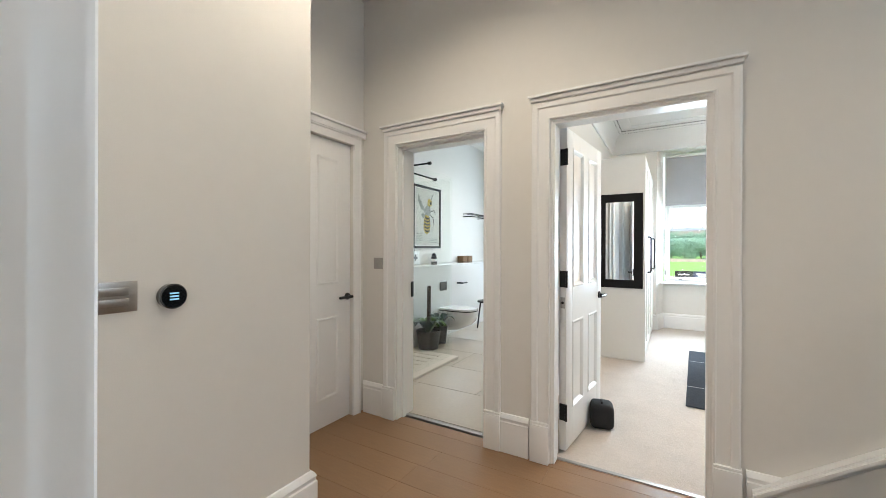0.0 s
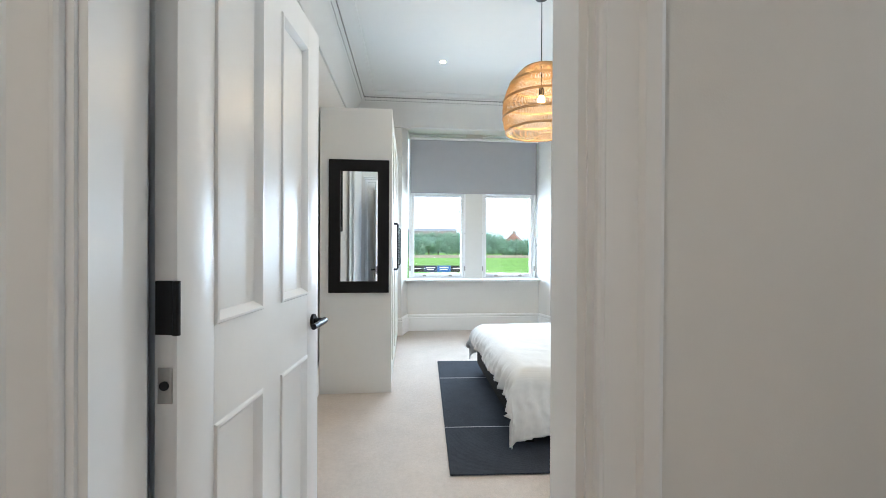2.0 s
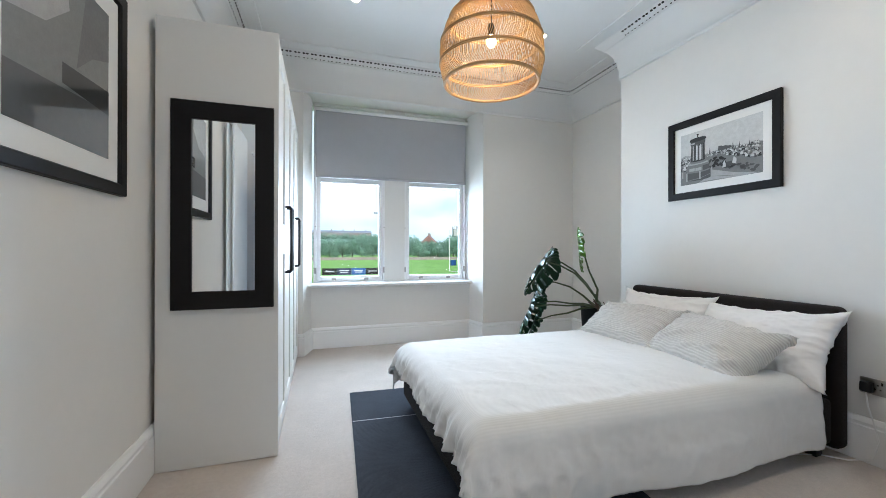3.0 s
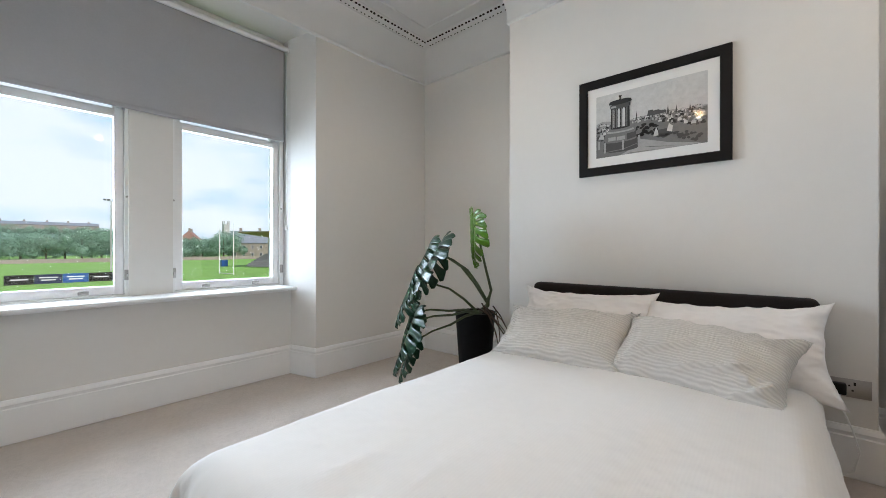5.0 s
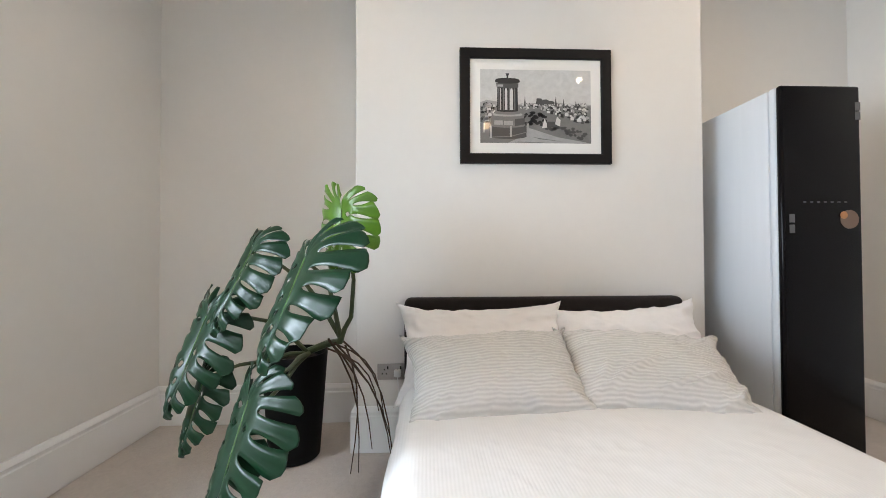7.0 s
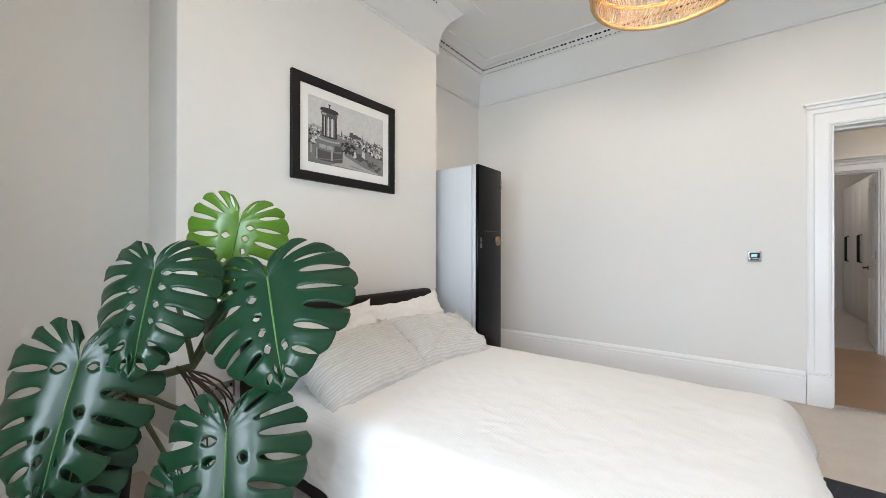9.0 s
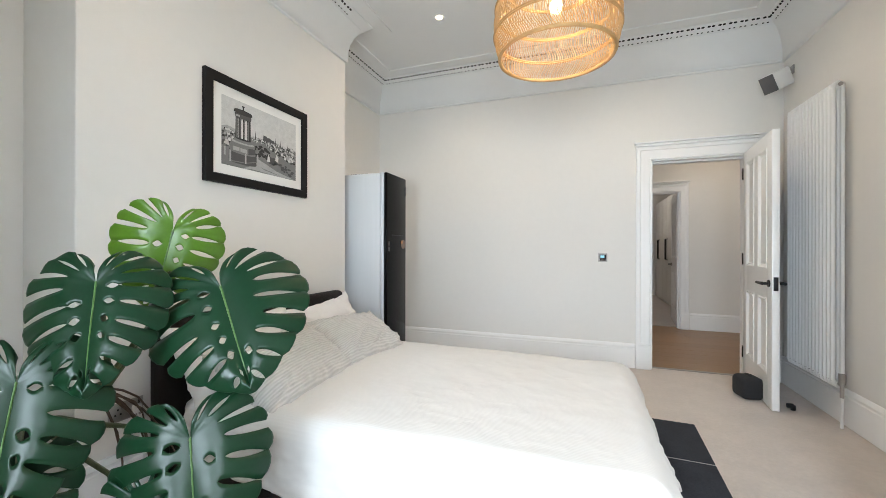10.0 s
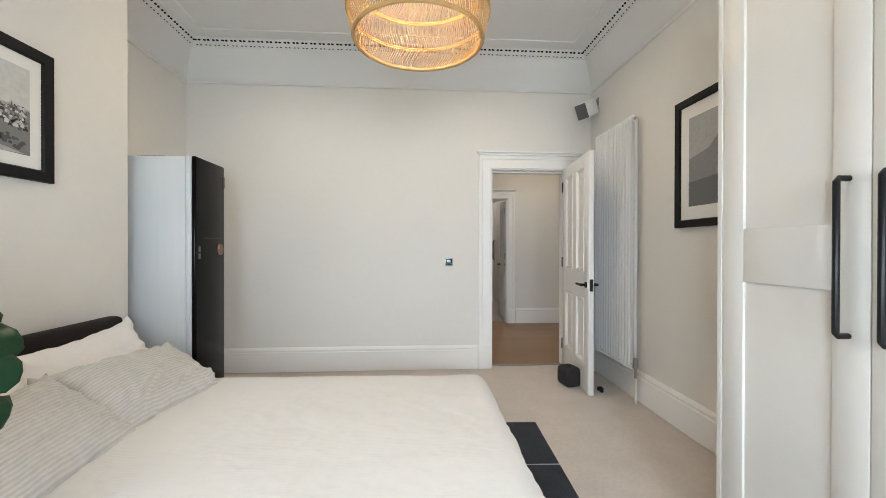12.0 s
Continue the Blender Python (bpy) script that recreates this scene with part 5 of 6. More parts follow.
for i, (nt, tp, fc, wd, mt, sd) in enumerate(leaves):
    monstera_leaf(plant, nt, tp, fc, wd, mt, sd, 0.30 if i == 0 else 0.42)
    N = Vector(nt)
    base = node + Vector((0, 0, 0.02)) if i in (0, 1, 2) else Vector((PX - 0.10, PY - 0.10, 0.56))
    if i == 0:
        pts = [base, base + Vector((-0.04, -0.06, 0.10)), Vector((2.54, 6.13, 0.95)), Vector((2.485, 6.14, 1.13)), N]
    else:
        mid = (base + N) / 2 + Vector((0.02, -0.01, 0.07 if N.z > 0.7 else 0.01))
        pts = [base, (base + mid) / 2 + Vector((0, 0, 0.015)), mid, (mid + N) / 2 + Vector((0, 0, 0.015)), N]
    bm = B()
    k = len(pts)
    tube(bm, pts, [0.0120 - 0.0066 * q / (k - 1) for q in range(k)], 8)
    part("petiole", bm, M_STEM, plant)
bm = B()
tube(bm, [(PX, PY, 0.48), (PX - 0.05, PY - 0.09, 0.56), (PX - 0.14, PY - 0.20, 0.615), tuple(node), (2.672, 6.195, 0.715)], [0.018, 0.019, 0.018, 0.016, 0.010], 10)
part("trunk", bm, M_STEM, plant, "knotted green-brown stem")
rn = random.Random(21)
for k in range(8):
    a = node + Vector((rn.uniform(-0.04, 0.08), rn.uniform(-0.05, 0.06), rn.uniform(-0.05, 0.02)))
    e = Vector((2.70 + rn.uniform(-0.10, 0.12), 6.10 + rn.uniform(-0.13, 0.10), rn.choice((0.008, 0.02, 0.15, 0.30))))
    pts = [a.lerp(e, q) + Vector((0.03 * math.sin(3.1 * q + k), -0.05 * math.sin(math.pi * q), 0.05 * math.sin(math.pi * q))) for q in (0, 0.2, 0.4, 0.6, 0.8, 1)]
    bm = B()
    tube(bm, pts, [0.005, 0.0045, 0.004, 0.0035, 0.003, 0.002], 6)
    part("aerial_root", bm, M_ROOT, plant, "thin brown aerial root")

# ---- hall ----
t = plate("light_switch", "brushed metal light switch by the bathroom door", (-1.772, 2.784, 1.165), 0, 0.086, 0.086, 1)
t = plate("grid_switch", "wide brushed metal switch plate", (-1.274, 0.956, 1.129), 90, 0.150, 0.095)
for k in range(2):
    box_part("rocker", t, M_CHROME, -0.052, 0.052, -0.009, -0.006, -0.030 + k * 0.034, -0.006 + k * 0.034, 0.001)
th = thing("round_thermostat", "round black wall thermostat with a small lit display", "thermostat", (-1.274, 1.126, 1.118), 90)
bm = B()
tube(bm, [(0, 0, 0), (0, -0.022, 0), (0, -0.026, 0)], [0.042, 0.042, 0.038], 36)
part("dial", bm, M_PLAST, th)
for k in range(3):
    box_part("display_line", th, M_DISPLAY, -0.014, 0.014, -0.0275, -0.026, -0.012 + k * 0.010, -0.007 + k * 0.010, 0, "small lit digits")

stair = thing("staircase", "black painted stair with a white wall string", "staircase", kind="structure")
for k in range(11):
    x, z = 0.825 + 0.230 * k, 0.175 + 0.165 * k
    box_part("tread", stair, M_STAIR, x - 0.028, x + 0.235, 1.88, 2.752, z - 0.032, z, 0.010, seg=3)
    box_part("riser", stair, M_STAIR, x, x + 0.02, 1.885, 2.750, z - 0.165 + 0.002, z - 0.033, 0)
SL = 0.69
bm = B()
prism(bm, [(0.50, 0.0), (0.62, 0.0), (3.55, 2.0), (3.55, 0.148 + SL * 3.05), (0.50, 0.148)], 0, 0.024, Matrix(((1, 0, 0, 0), (0, 0, -1, 2.784), (0, 1, 0, 0), (0, 0, 0, 1))))
part("wall_string", bm, M_WALL, stair, "painted string board")
for dz, th_, dp in ((0.000, 0.030, 0.034), (0.030, 0.016, 0.060), (0.046, 0.012, 0.044)):
    bm = B()
    prism(bm, [(0.50, 0.106 + dz), (3.55, 0.106 + dz + SL * 3.05), (3.55, 0.106 + dz + th_ + SL * 3.05), (0.50, 0.106 + dz + th_)], 0, dp, Matrix(((1, 0, 0, 0), (0, 0, -1, 2.784), (0, 1, 0, 0), (0, 0, 0, 1))))
    part("string_moulding", bm, M_TRIM, stair, "white string moulding")

# wardrobe seen in the far room
for k in range(3):
    w = thing("far_wardrobe", "white wardrobe with black bar handles in the far room", "wardrobe", group="far room wardrobes")
    y1 = -0.9 - k * 0.9
    bm = B()
    bx(bm, -1.32, -0.74, y1 - 0.898, y1, 0, 2.3, 0.002)
    part("body", bm, M_WARD, w)
    for q in range(2):
        bm = B()
        bx(bm, -0.738, -0.718, y1 - 0.448 - q * 0.45, y1 - 0.002 - q * 0.45, 0.06, 2.29, 0.002)
        d = part("door", bm, M_WARD, w)
        bm = B()
        hy = y1 - (0.40 if q == 0 else 0.50)
        tube(bm, [(-0.718, hy, 0.95), (-0.685, hy, 0.96), (-0.685, hy, 1.39), (-0.718, hy, 1.40)], 0.010, 8)
        part("handle", bm, M_BLACK, d, "black bar handle")

for z, h in ((0.26, 0.10), (1.04, 0.10), (1.80, 0.10), (0.93, 0.05)):
    bm = B()
    bx(bm, -0.362, -0.354, 0.440, 0.480, z, z + h, 0.001)
    solid("trim_door_hinge", bm, M_BLACK, "black butt hinge on the far door lining", "hinge", "structure")
bm = B()
bx(bm, -1.590, -1.584, 2.955, 2.988, 0.90, 1.02, 0.002)
solid("trim_latch_keep", bm, M_BLACK, "black latch keep plate on the bathroom door lining", "latch plate", "structure")

# ---- bathroom ----
bm = B()
bx(bm, -3.099, -2.965, 2.945, 4.430, 0.0, 3.205, 0.002)
solid("slate_wall_panel", bm, M_SLATE, "glossy dark slate shower wall panel", "wall panel", "structure")
bm = B()
bx(bm, -3.10, -2.70, 4.46, 7.70, 0.0, 1.03, 0.003)
bx(bm, -3.10, -2.692, 4.46, 7.70, 1.0305, 1.05, 0.003)
solid("trim_boxed_ledge", bm, M_CERAM, "white half-height boxed ledge wall", "ledge", "structure")
tray = thing("shower_tray", "cream ribbed stone shower tray", "shower tray")
bm = B()
bx(bm, -2.96, -1.965, 3.0, 4.44, 0.0, 0.030, 0.006)
part("base", bm, M_TRAY, tray)
for k in range(9):
    box_part("rib", tray, M_TRAY, -2.85, -2.15, 3.25 + k * 0.13, 3.31 + k * 0.13, 0.030, 0.036, 0.002)
scr = thing("shower_screen", "clear glass shower screen with black support bars", "shower screen")
bm = B()
bx(bm, -2.958, -2.09, 4.448, 4.456, 0.002, 2.11)
part("end_pane", bm, M_SCREEN, scr).visible_shadow = False
bm = B()
bx(bm, -2.05, -2.042, 3.45, 4.42, 0.032, 2.11)
part("side_pane", bm, M_SCREEN, scr).visible_shadow = False
for a, b in (((-2.966, 4.25, 2.27), (-2.25, 4.25, 2.27)), ((-2.75, 4.25, 2.27), (-2.30, 4.452, 2.115))):
    bm = B()
    tube(bm, [a, b], 0.010, 10)
    tube(bm, [Vector(b) + Vector((-0.02, 0, 0)), Vector(b) + Vector((0.015, 0, 0))], 0.020, 10)
    part("support_bar", bm, M_BLACK, scr, "black support bar")

tl = thing("wall_hung_toilet", "white wall-hung toilet with dark-edged seat", "toilet", (-2.70, 5.32, 0))
bm = B()
secs = [(0.0, 0.15, 0.14, 0.40), (0.12, 0.17, 0.12, 0.40), (0.30, 0.18, 0.15, 0.405), (0.42, 0.17, 0.20, 0.405), (0.50, 0.13, 0.27, 0.405), (0.535, 0.06, 0.33, 0.405)]
rings = []
for x, hw, z0, z1 in secs:
    rings.append([bm.verts.new((x, hw * a, z0 + (z1 - z0) * b)) for a, b in ((-1, 1), (-1, 0.55), (-0.85, 0.2), (-0.5, 0), (0.5, 0), (0.85, 0.2), (1, 0.55), (1, 1))])
for a, b in zip(rings, rings[1:]):
    for k in range(8):
        bm.faces.new((a[k], a[(k + 1) % 8], b[(k + 1) % 8], b[k]))
bm.faces.new(rings[0]), bm.faces.new(rings[-1])
part("pan", bm, M_CERAM, tl, smooth=60)
for nm, z0, z1, mt in (("seat", 0.406, 0.418, M_BLACK), ("lid", 0.419, 0.440, M_CERAM)):
    bm = B()
    pl = [(0.03, -0.17), (0.30, -0.185), (0.45, -0.16), (0.52, -0.09), (0.54, 0), (0.52, 0.09), (0.45, 0.16), (0.30, 0.185), (0.03, 0.17)]
    prism(bm, pl, z0, z1)
    part(nm, bm, mt, tl)
bm = B()
bx(bm, -2.701, -2.690, 5.225, 5.415, 0.67, 0.80, 0.003)
solid("flush_plate", bm, M_PLAST, "dark glass flush plate on the ledge wall", "flush plate")
bm = B()
tube(bm, [(-2.701, 5.75, 0.75), (-2.60, 5.75, 0.75)], 0.012, 10)
tube(bm, [(-2.605, 5.75, 0.75), (-2.605, 5.90, 0.75)], 0.010, 10)
solid("paper_holder", bm, M_BLACK, "black toilet roll holder", "holder", smooth=40)
bee, ba, bb = picture_frame("framed_bee_print", "black framed print of a striped bee", (-3.098, 5.485, 1.76), 90, 0.77, 0.95, 0.035, (0.012, 0.012), group="bathroom print")
ink(bee, "print_paper", [rect(-ba, ba, -bb, bb)], M_BEEPAPER, 0.0135)
ink(bee, "print_body", [[(-0.02, -0.27), (0.06, -0.22), (0.09, -0.12), (0.07, -0.02), (0.03, 0.03), (-0.06, 0.03), (-0.10, -0.04), (-0.11, -0.14), (-0.08, -0.23)]], M_BEEYEL, 0.0150)
ink(bee, "print_stripe", [[(-0.10 + 0.25 * abs(z + 0.11) , z), (0.0, z - 0.02), (0.085 - 0.25 * abs(z + 0.11), z), (0.085 - 0.25 * abs(z + 0.11), z + 0.026), (0.0, z + 0.006), (-0.10 + 0.25 * abs(z + 0.11), z + 0.026)] for z in (-0.21, -0.16, -0.11, -0.06, -0.015)], M_BEEINK, 0.0160)
ink(bee, "print_thorax", [[(-0.07, 0.03), (0.05, 0.03), (0.10, 0.10), (0.07, 0.17), (0.0, 0.19), (-0.06, 0.15), (-0.09, 0.09)]], M_BEEGREY, 0.0150)
ink(bee, "print_head", [[(0.0, 0.19), (0.07, 0.17), (0.13, 0.20), (0.12, 0.27), (0.05, 0.30), (0.0, 0.26)]], M_BEEYEL, 0.0152)
ink(bee, "print_eye", [[(0.07, 0.20), (0.12, 0.21), (0.115, 0.255), (0.08, 0.25)]], M_BEEINK, 0.0162)
ink(bee, "print_wing", [[(-0.06, 0.10), (-0.14, 0.20), (-0.25, 0.34), (-0.27, 0.25), (-0.17, 0.11)], [(-0.03, 0.02), (-0.12, 0.06), (-0.19, 0.03), (-0.12, -0.02)]], M_BEEGREY, 0.0146)
ink(bee, "print_leg", [[(0.06, 0.05), (0.17, 0.01), (0.20, -0.12), (0.185, -0.12), (0.155, 0.0), (0.06, 0.035)], [(0.08, 0.10), (0.20, 0.13), (0.235, 0.05), (0.22, 0.05), (0.19, 0.115), (0.08, 0.085)], [(0.10, 0.29), (0.15, 0.37), (0.16, 0.365), (0.115, 0.28)]], M_BEEINK, 0.0148)
ink(bee, "print_text_bars", [rect(-0.31, -0.14, z, z + 0.008) for z in (-0.26, -0.285, -0.31, -0.335, -0.36)] + [rect(0.05, 0.28, z, z + 0.008) for z in (-0.335, -0.36, -0.385)], M_BEEGREY, 0.0146)


def pot_plant(name, label, x, y, r, h, n, seed, stick=False):
    t = thing(name, label, "plant", (x, y, 0.0))
    bm = B()
    lathe(bm, [(0.001, 0), (r * 0.78, 0), (r, h), (r * 0.92, h), (r * 0.88, h - 0.03), (0.001, h - 0.03)], sides=24)
    part("pot", bm, M_POT, t, "dark round pot", smooth=40)
    rn = random.Random(seed)
    for k in range(n):
        a, l = rn.uniform(0, 6.28), rn.uniform(0.14, 0.26)
        d = Vector((math.cos(a), math.sin(a), 0))
        s = Vector((-math.sin(a), math.cos(a), 0))
        bm = B()
        prev = None
        for q in range(7):
            f = q / 6
            c = d * (0.03 + l * f) + Vector((0, 0, h - 0.02 + 0.16 * math.sin(f * 2.4)))
            w = 0.032 * math.sin(math.pi * min(1, 0.08 + f * 0.94)) + 0.001
            row = [bm.verts.new(c - s * w), bm.verts.new(c + Vector((0, 0, -0.006))), bm.verts.new(c + s * w)]
            if prev:
                bm.faces.new((prev[0], prev[1], row[1], row[0])), bm.faces.new((prev[1], prev[2], row[2], row[1]))
            prev = row
        part("leaf", bm, M_LEAF2 if k % 3 == 0 else M_LEAF, t, smooth=180)
    if stick:
        bm = B()
        tube(bm, [(0, 0, h - 0.05), (0.01, 0, 0.80)], [0.028, 0.024], 10)
        part("moss_pole", bm, M_ROOT, t, "brown moss pole")
    return t


pot_plant("potted_plant", "leafy plant with a brown moss pole in a dark pot", -2.525, 4.66, 0.16, 0.23, 22, 5, True)
pot_plant("potted_plant", "small leafy plant in a black pot", -2.55, 4.96, 0.12, 0.24, 12, 6)
st = thing("bathroom_stool", "small dark round stool", "stool", (-2.40, 6.20, 0))
bm = B()
lathe(bm, [(0.001, 0.42), (0.15, 0.42), (0.155, 0.432), (0.15, 0.445), (0.001, 0.445)], sides=24)
part("seat", bm, M_BLACK, st)
for a in (0.4, 1.97, 3.54, 5.1):
    bm = B()
    tube(bm, [(0.10 * math.cos(a), 0.10 * math.sin(a), 0.42), (0.15 * math.cos(a), 0.15 * math.sin(a), 0)], 0.013, 8)
    part("leg", bm, M_BLACK, st)
bx_ = thing("first_aid_box", "pale tin box with a grey cross", "box", (-3.03, 5.02, 1.05))
bm = B()
bx(bm, -0.05, 0.05, -0.11, 0.11, 0, 0.19, 0.008)
part("tin", bm, M_WHITEPL, bx_)
bm = B()
bx(bm, 0.0505, 0.052, -0.045, 0.045, 0.085, 0.115)
bx(bm, 0.0505, 0.0525, -0.015, 0.015, 0.055, 0.145)
part("cross", bm, M_GREYPL, bx_)
bm = B()
tube(bm, [(0, -0.05, 0.188), (0, -0.045, 0.225), (0, 0.045, 0.225), (0, 0.05, 0.188)], 0.004, 8)
part("handle", bm, M_CHROME, bx_)
jar = thing("dark_jar", "small dark jar with a label and lid", "jar", (-3.02, 5.58, 1.05))
bm = B()
lathe(bm, [(0.001, 0), (0.045, 0), (0.048, 0.01), (0.048, 0.10), (0.03, 0.115), (0.03, 0.12)], sides=20)
part("body", bm, M_PLAST, jar, smooth=40)
bm = B()
lathe(bm, [(0.034, 0.121), (0.034, 0.145), (0.012, 0.150), (0.012, 0.165), (0.001, 0.166)], sides=16)
part("lid", bm, M_BLACK, jar, smooth=40)
bm = B()
lathe(bm, [(0.0485, 0.03), (0.049, 0.031), (0.049, 0.07), (0.0485, 0.071)], sides=20)
part("label_band", bm, M_WHITEPL, jar)
for y in (6.55, 6.75):
    bk = thing("wicker_basket", "small brown wicker basket on the ledge", "basket", (-3.03, y, 1.05), group="ledge baskets")
    bm = B()
    bx(bm, -0.06, 0.06, -0.08, 0.08, 0, 0.09, 0.012, 2)
    part("body", bm, M_BASKET, bk)
    box_part("rim", bk, M_BASKET, -0.064, 0.064, -0.084, 0.084, 0.088, 0.102, 0.005)
rk = thing("towel_shelf", "black metal wall shelf with a rail", "shelf", (-3.10, 6.95, 1.86))
for z in (0.0, 0.05):
    bm = B()
    tube(bm, [(0.0, -0.25, z), (0.18, -0.25, z), (0.18, 0.35, z), (0.0, 0.35, z)], 0.008, 8)
    part("rail", bm, M_BLACK, rk)
for y in (-0.10, 0.05, 0.20):
    bm = B()
    tube(bm, [(0.0, y, 0.05), (0.18, y, 0.05)], 0.005, 8)
    part("bar", bm, M_BLACK, rk)
# assumed window, out of view, as the source of the bathroom's daylight
win = thing("window_bathroom", "white framed bathroom window, assumed out of view", "window", kind="structure")
bm = B()
sweep(bm, [(-2.1, 0.9), (-1.1, 0.9), (-1.1, 2.5), (-2.1, 2.5)], [(0, 7.78), (0.07, 7.78), (0.07, 7.84), (0, 7.84)], True, UPX)
part("window_frame", bm, M_TRIM, win)
bm = B()
bx(bm, -2.035, -1.165, 7.805, 7.811, 0.965, 2.435)
part("pane", bm, M_GLASS, win).visible_shadow = False

# ---- outside ----
bm = B()
for a in ((-1800, 9.5, 1800, 2400),):
    n = 24
    vs = [[bm.verts.new((a[0] + (a[2] - a[0]) * i / n, -1800 + 4200 * j / n, -4.0)) for j in range(n + 1)] for i in range(n + 1)]
    for i in range(n):
        for j in range(n):
            bm.faces.new((vs[i][j], vs[i + 1][j], vs[i + 1][j + 1], vs[i][j + 1]))
solid("ground", bm, M_GRASS, "mown green playing field", "grass", "structure")

m = bpy.data.materials.new("overcast_sky")
m.use_nodes = True
n_, l_ = m.node_tree.nodes, m.node_tree.links
n_.remove(n_["Principled BSDF"])
em, nz, mp_, tc_, cr = (n_.new(k) for k in ("ShaderNodeEmission", "ShaderNodeTexNoise", "ShaderNodeMapping", "ShaderNodeTexCoord", "ShaderNodeValToRGB"))
mp_.inputs["Scale"].default_value = (0.0022, 0.0022, 0.0085)
nz.inputs["Scale"].default_value, nz.inputs["Detail"].default_value, nz.inputs["Roughness"].default_value = 2.2, 6, 0.55
cr.color_ramp.elements[0].position, cr.color_ramp.elements[0].color = 0.36, (0.58, 0.80, 0.88, 1)
cr.color_ramp.elements[1].position, cr.color_ramp.elements[1].color = 0.56, (0.90, 0.98, 1.0, 1)
l_.new(tc_.outputs["Object"], mp_.inputs[0]), l_.new(mp_.outputs[0], nz.inputs["Vector"]), l_.new(nz.outputs[0], cr.inputs[0])
l_.new(cr.outputs[0], em.inputs[0]), l_.new(em.outputs[0], n_["Material Output"].inputs[0])
em.inputs[1].default_value = 1.6
bm = B()
arc = [(-60 + 120 * k / 24) for k in range(25)]
lo = [bm.verts.new((900 * math.sin(radians(a)), 900 * math.cos(radians(a)), -10)) for a in arc]
hi = [bm.verts.new((900 * math.sin(radians(a)), 900 * math.cos(radians(a)), 620)) for a in arc]
for k in range(24):
    bm.faces.new((lo[k], lo[k + 1], hi[k + 1], hi[k]))
sk = solid("backdrop", bm, m, "bright overcast sky", "sky", "structure")
sk.visible_shadow = False


def tree(x, y, h, r, seed):
    t = thing("tree", "leafy broad tree beyond the field", "tree", (x, y, -4.0), group="trees beyond the field")
    rn = random.Random(seed)
    bm = B()
    tube(bm, [(0, 0, 0), (0.1, 0, h * 0.3), (0.05, 0.1, h * 0.7)], [0.35, 0.28, 0.10], 7)
    for k in range(4):
        a = rn.uniform(0, 6.28)
        tube(bm, [(0.05, 0, h * 0.3), (r * 0.3 * math.cos(a), r * 0.3 * math.sin(a), h * 0.5), (r * 0.6 * math.cos(a), r * 0.6 * math.sin(a), h * 0.68)], [0.16, 0.11, 0.05], 5)
    part("trunk", bm, M_BARK, t, smooth=60)
    lobes = [(Vector((rn.uniform(-0.6, 0.6) * r, rn.uniform(-0.6, 0.6) * r, h * rn.uniform(0.26, 0.86))), r * rn.uniform(0.32, 0.55)) for _ in range(15)]
    verts, faces = [], []
    for c, q in lobes:
        for _ in range(230):
            d = Vector((rn.gauss(0, 1), rn.gauss(0, 1), rn.gauss(0, 1))).normalized()
            p = c + d * q * rn.uniform(0.72, 1.08)
            p.z = max(p.z, h * 0.10)
            s = rn.uniform(0.16, 0.36)
            u = Vector((rn.gauss(0, 1), rn.gauss(0, 1), rn.gauss(0, 1))).normalized()
            w = (d + u * 0.6).cross(u).normalized()
            u = w.cross(d).normalized()
            b = len(verts)
            verts += [p + u * s, p + w * s * 0.7, p - u * s, p - w * s * 0.7]
            faces.append((b, b + 1, b + 2, b + 3))
    me = bpy.data.meshes.new("crown")
    me.from_pydata(verts, [], faces)
    me.materials.append(M_TREE)
    c = new("crown", me)
    c.parent = t
    tagged(c, kind="stuff")
    return t


def bearing(a, r):
    """A place r metres off, a degrees east of north from the bedroom."""
    return 0.4 + r * math.sin(radians(a)), 4.6 + r * math.cos(radians(a))


protos = [tree(*bearing(1.2, 208), 10.6, 6.0, 31), tree(*bearing(7.3, 214), 12.6, 6.4, 32), tree(*bearing(15.8, 205), 9.6, 5.2, 33)]
rn = random.Random(44)
for k, a in enumerate((-9, -7.2, -5.4, -3.4, -1.6, -0.2, 3.0, 4.4, 5.7, 8.6, 9.9, 11.2, 12.5, 14.0, 14.8, 16.9, 18.2, 19.7, 20.2, 27.5, 29, -4.3, 2.1, 6.5, 10.6, 11.9, 17.5, 19.2)):
    x, y = bearing(a, 204 + rn.uniform(-3, 14))
    copy_thing(protos[0 if a < 5 else (1 if a < 12.8 or 19 < a < 21 else 2)], pose(x, y, -4.0, 0, 0, rn.uniform(0, 360)))

bm = B()
bx(bm, -90, 130, 192, 192.6, -4.0, -2.6)
solid("field_wall", bm, M_STONE, "low stone wall along the field", "wall")


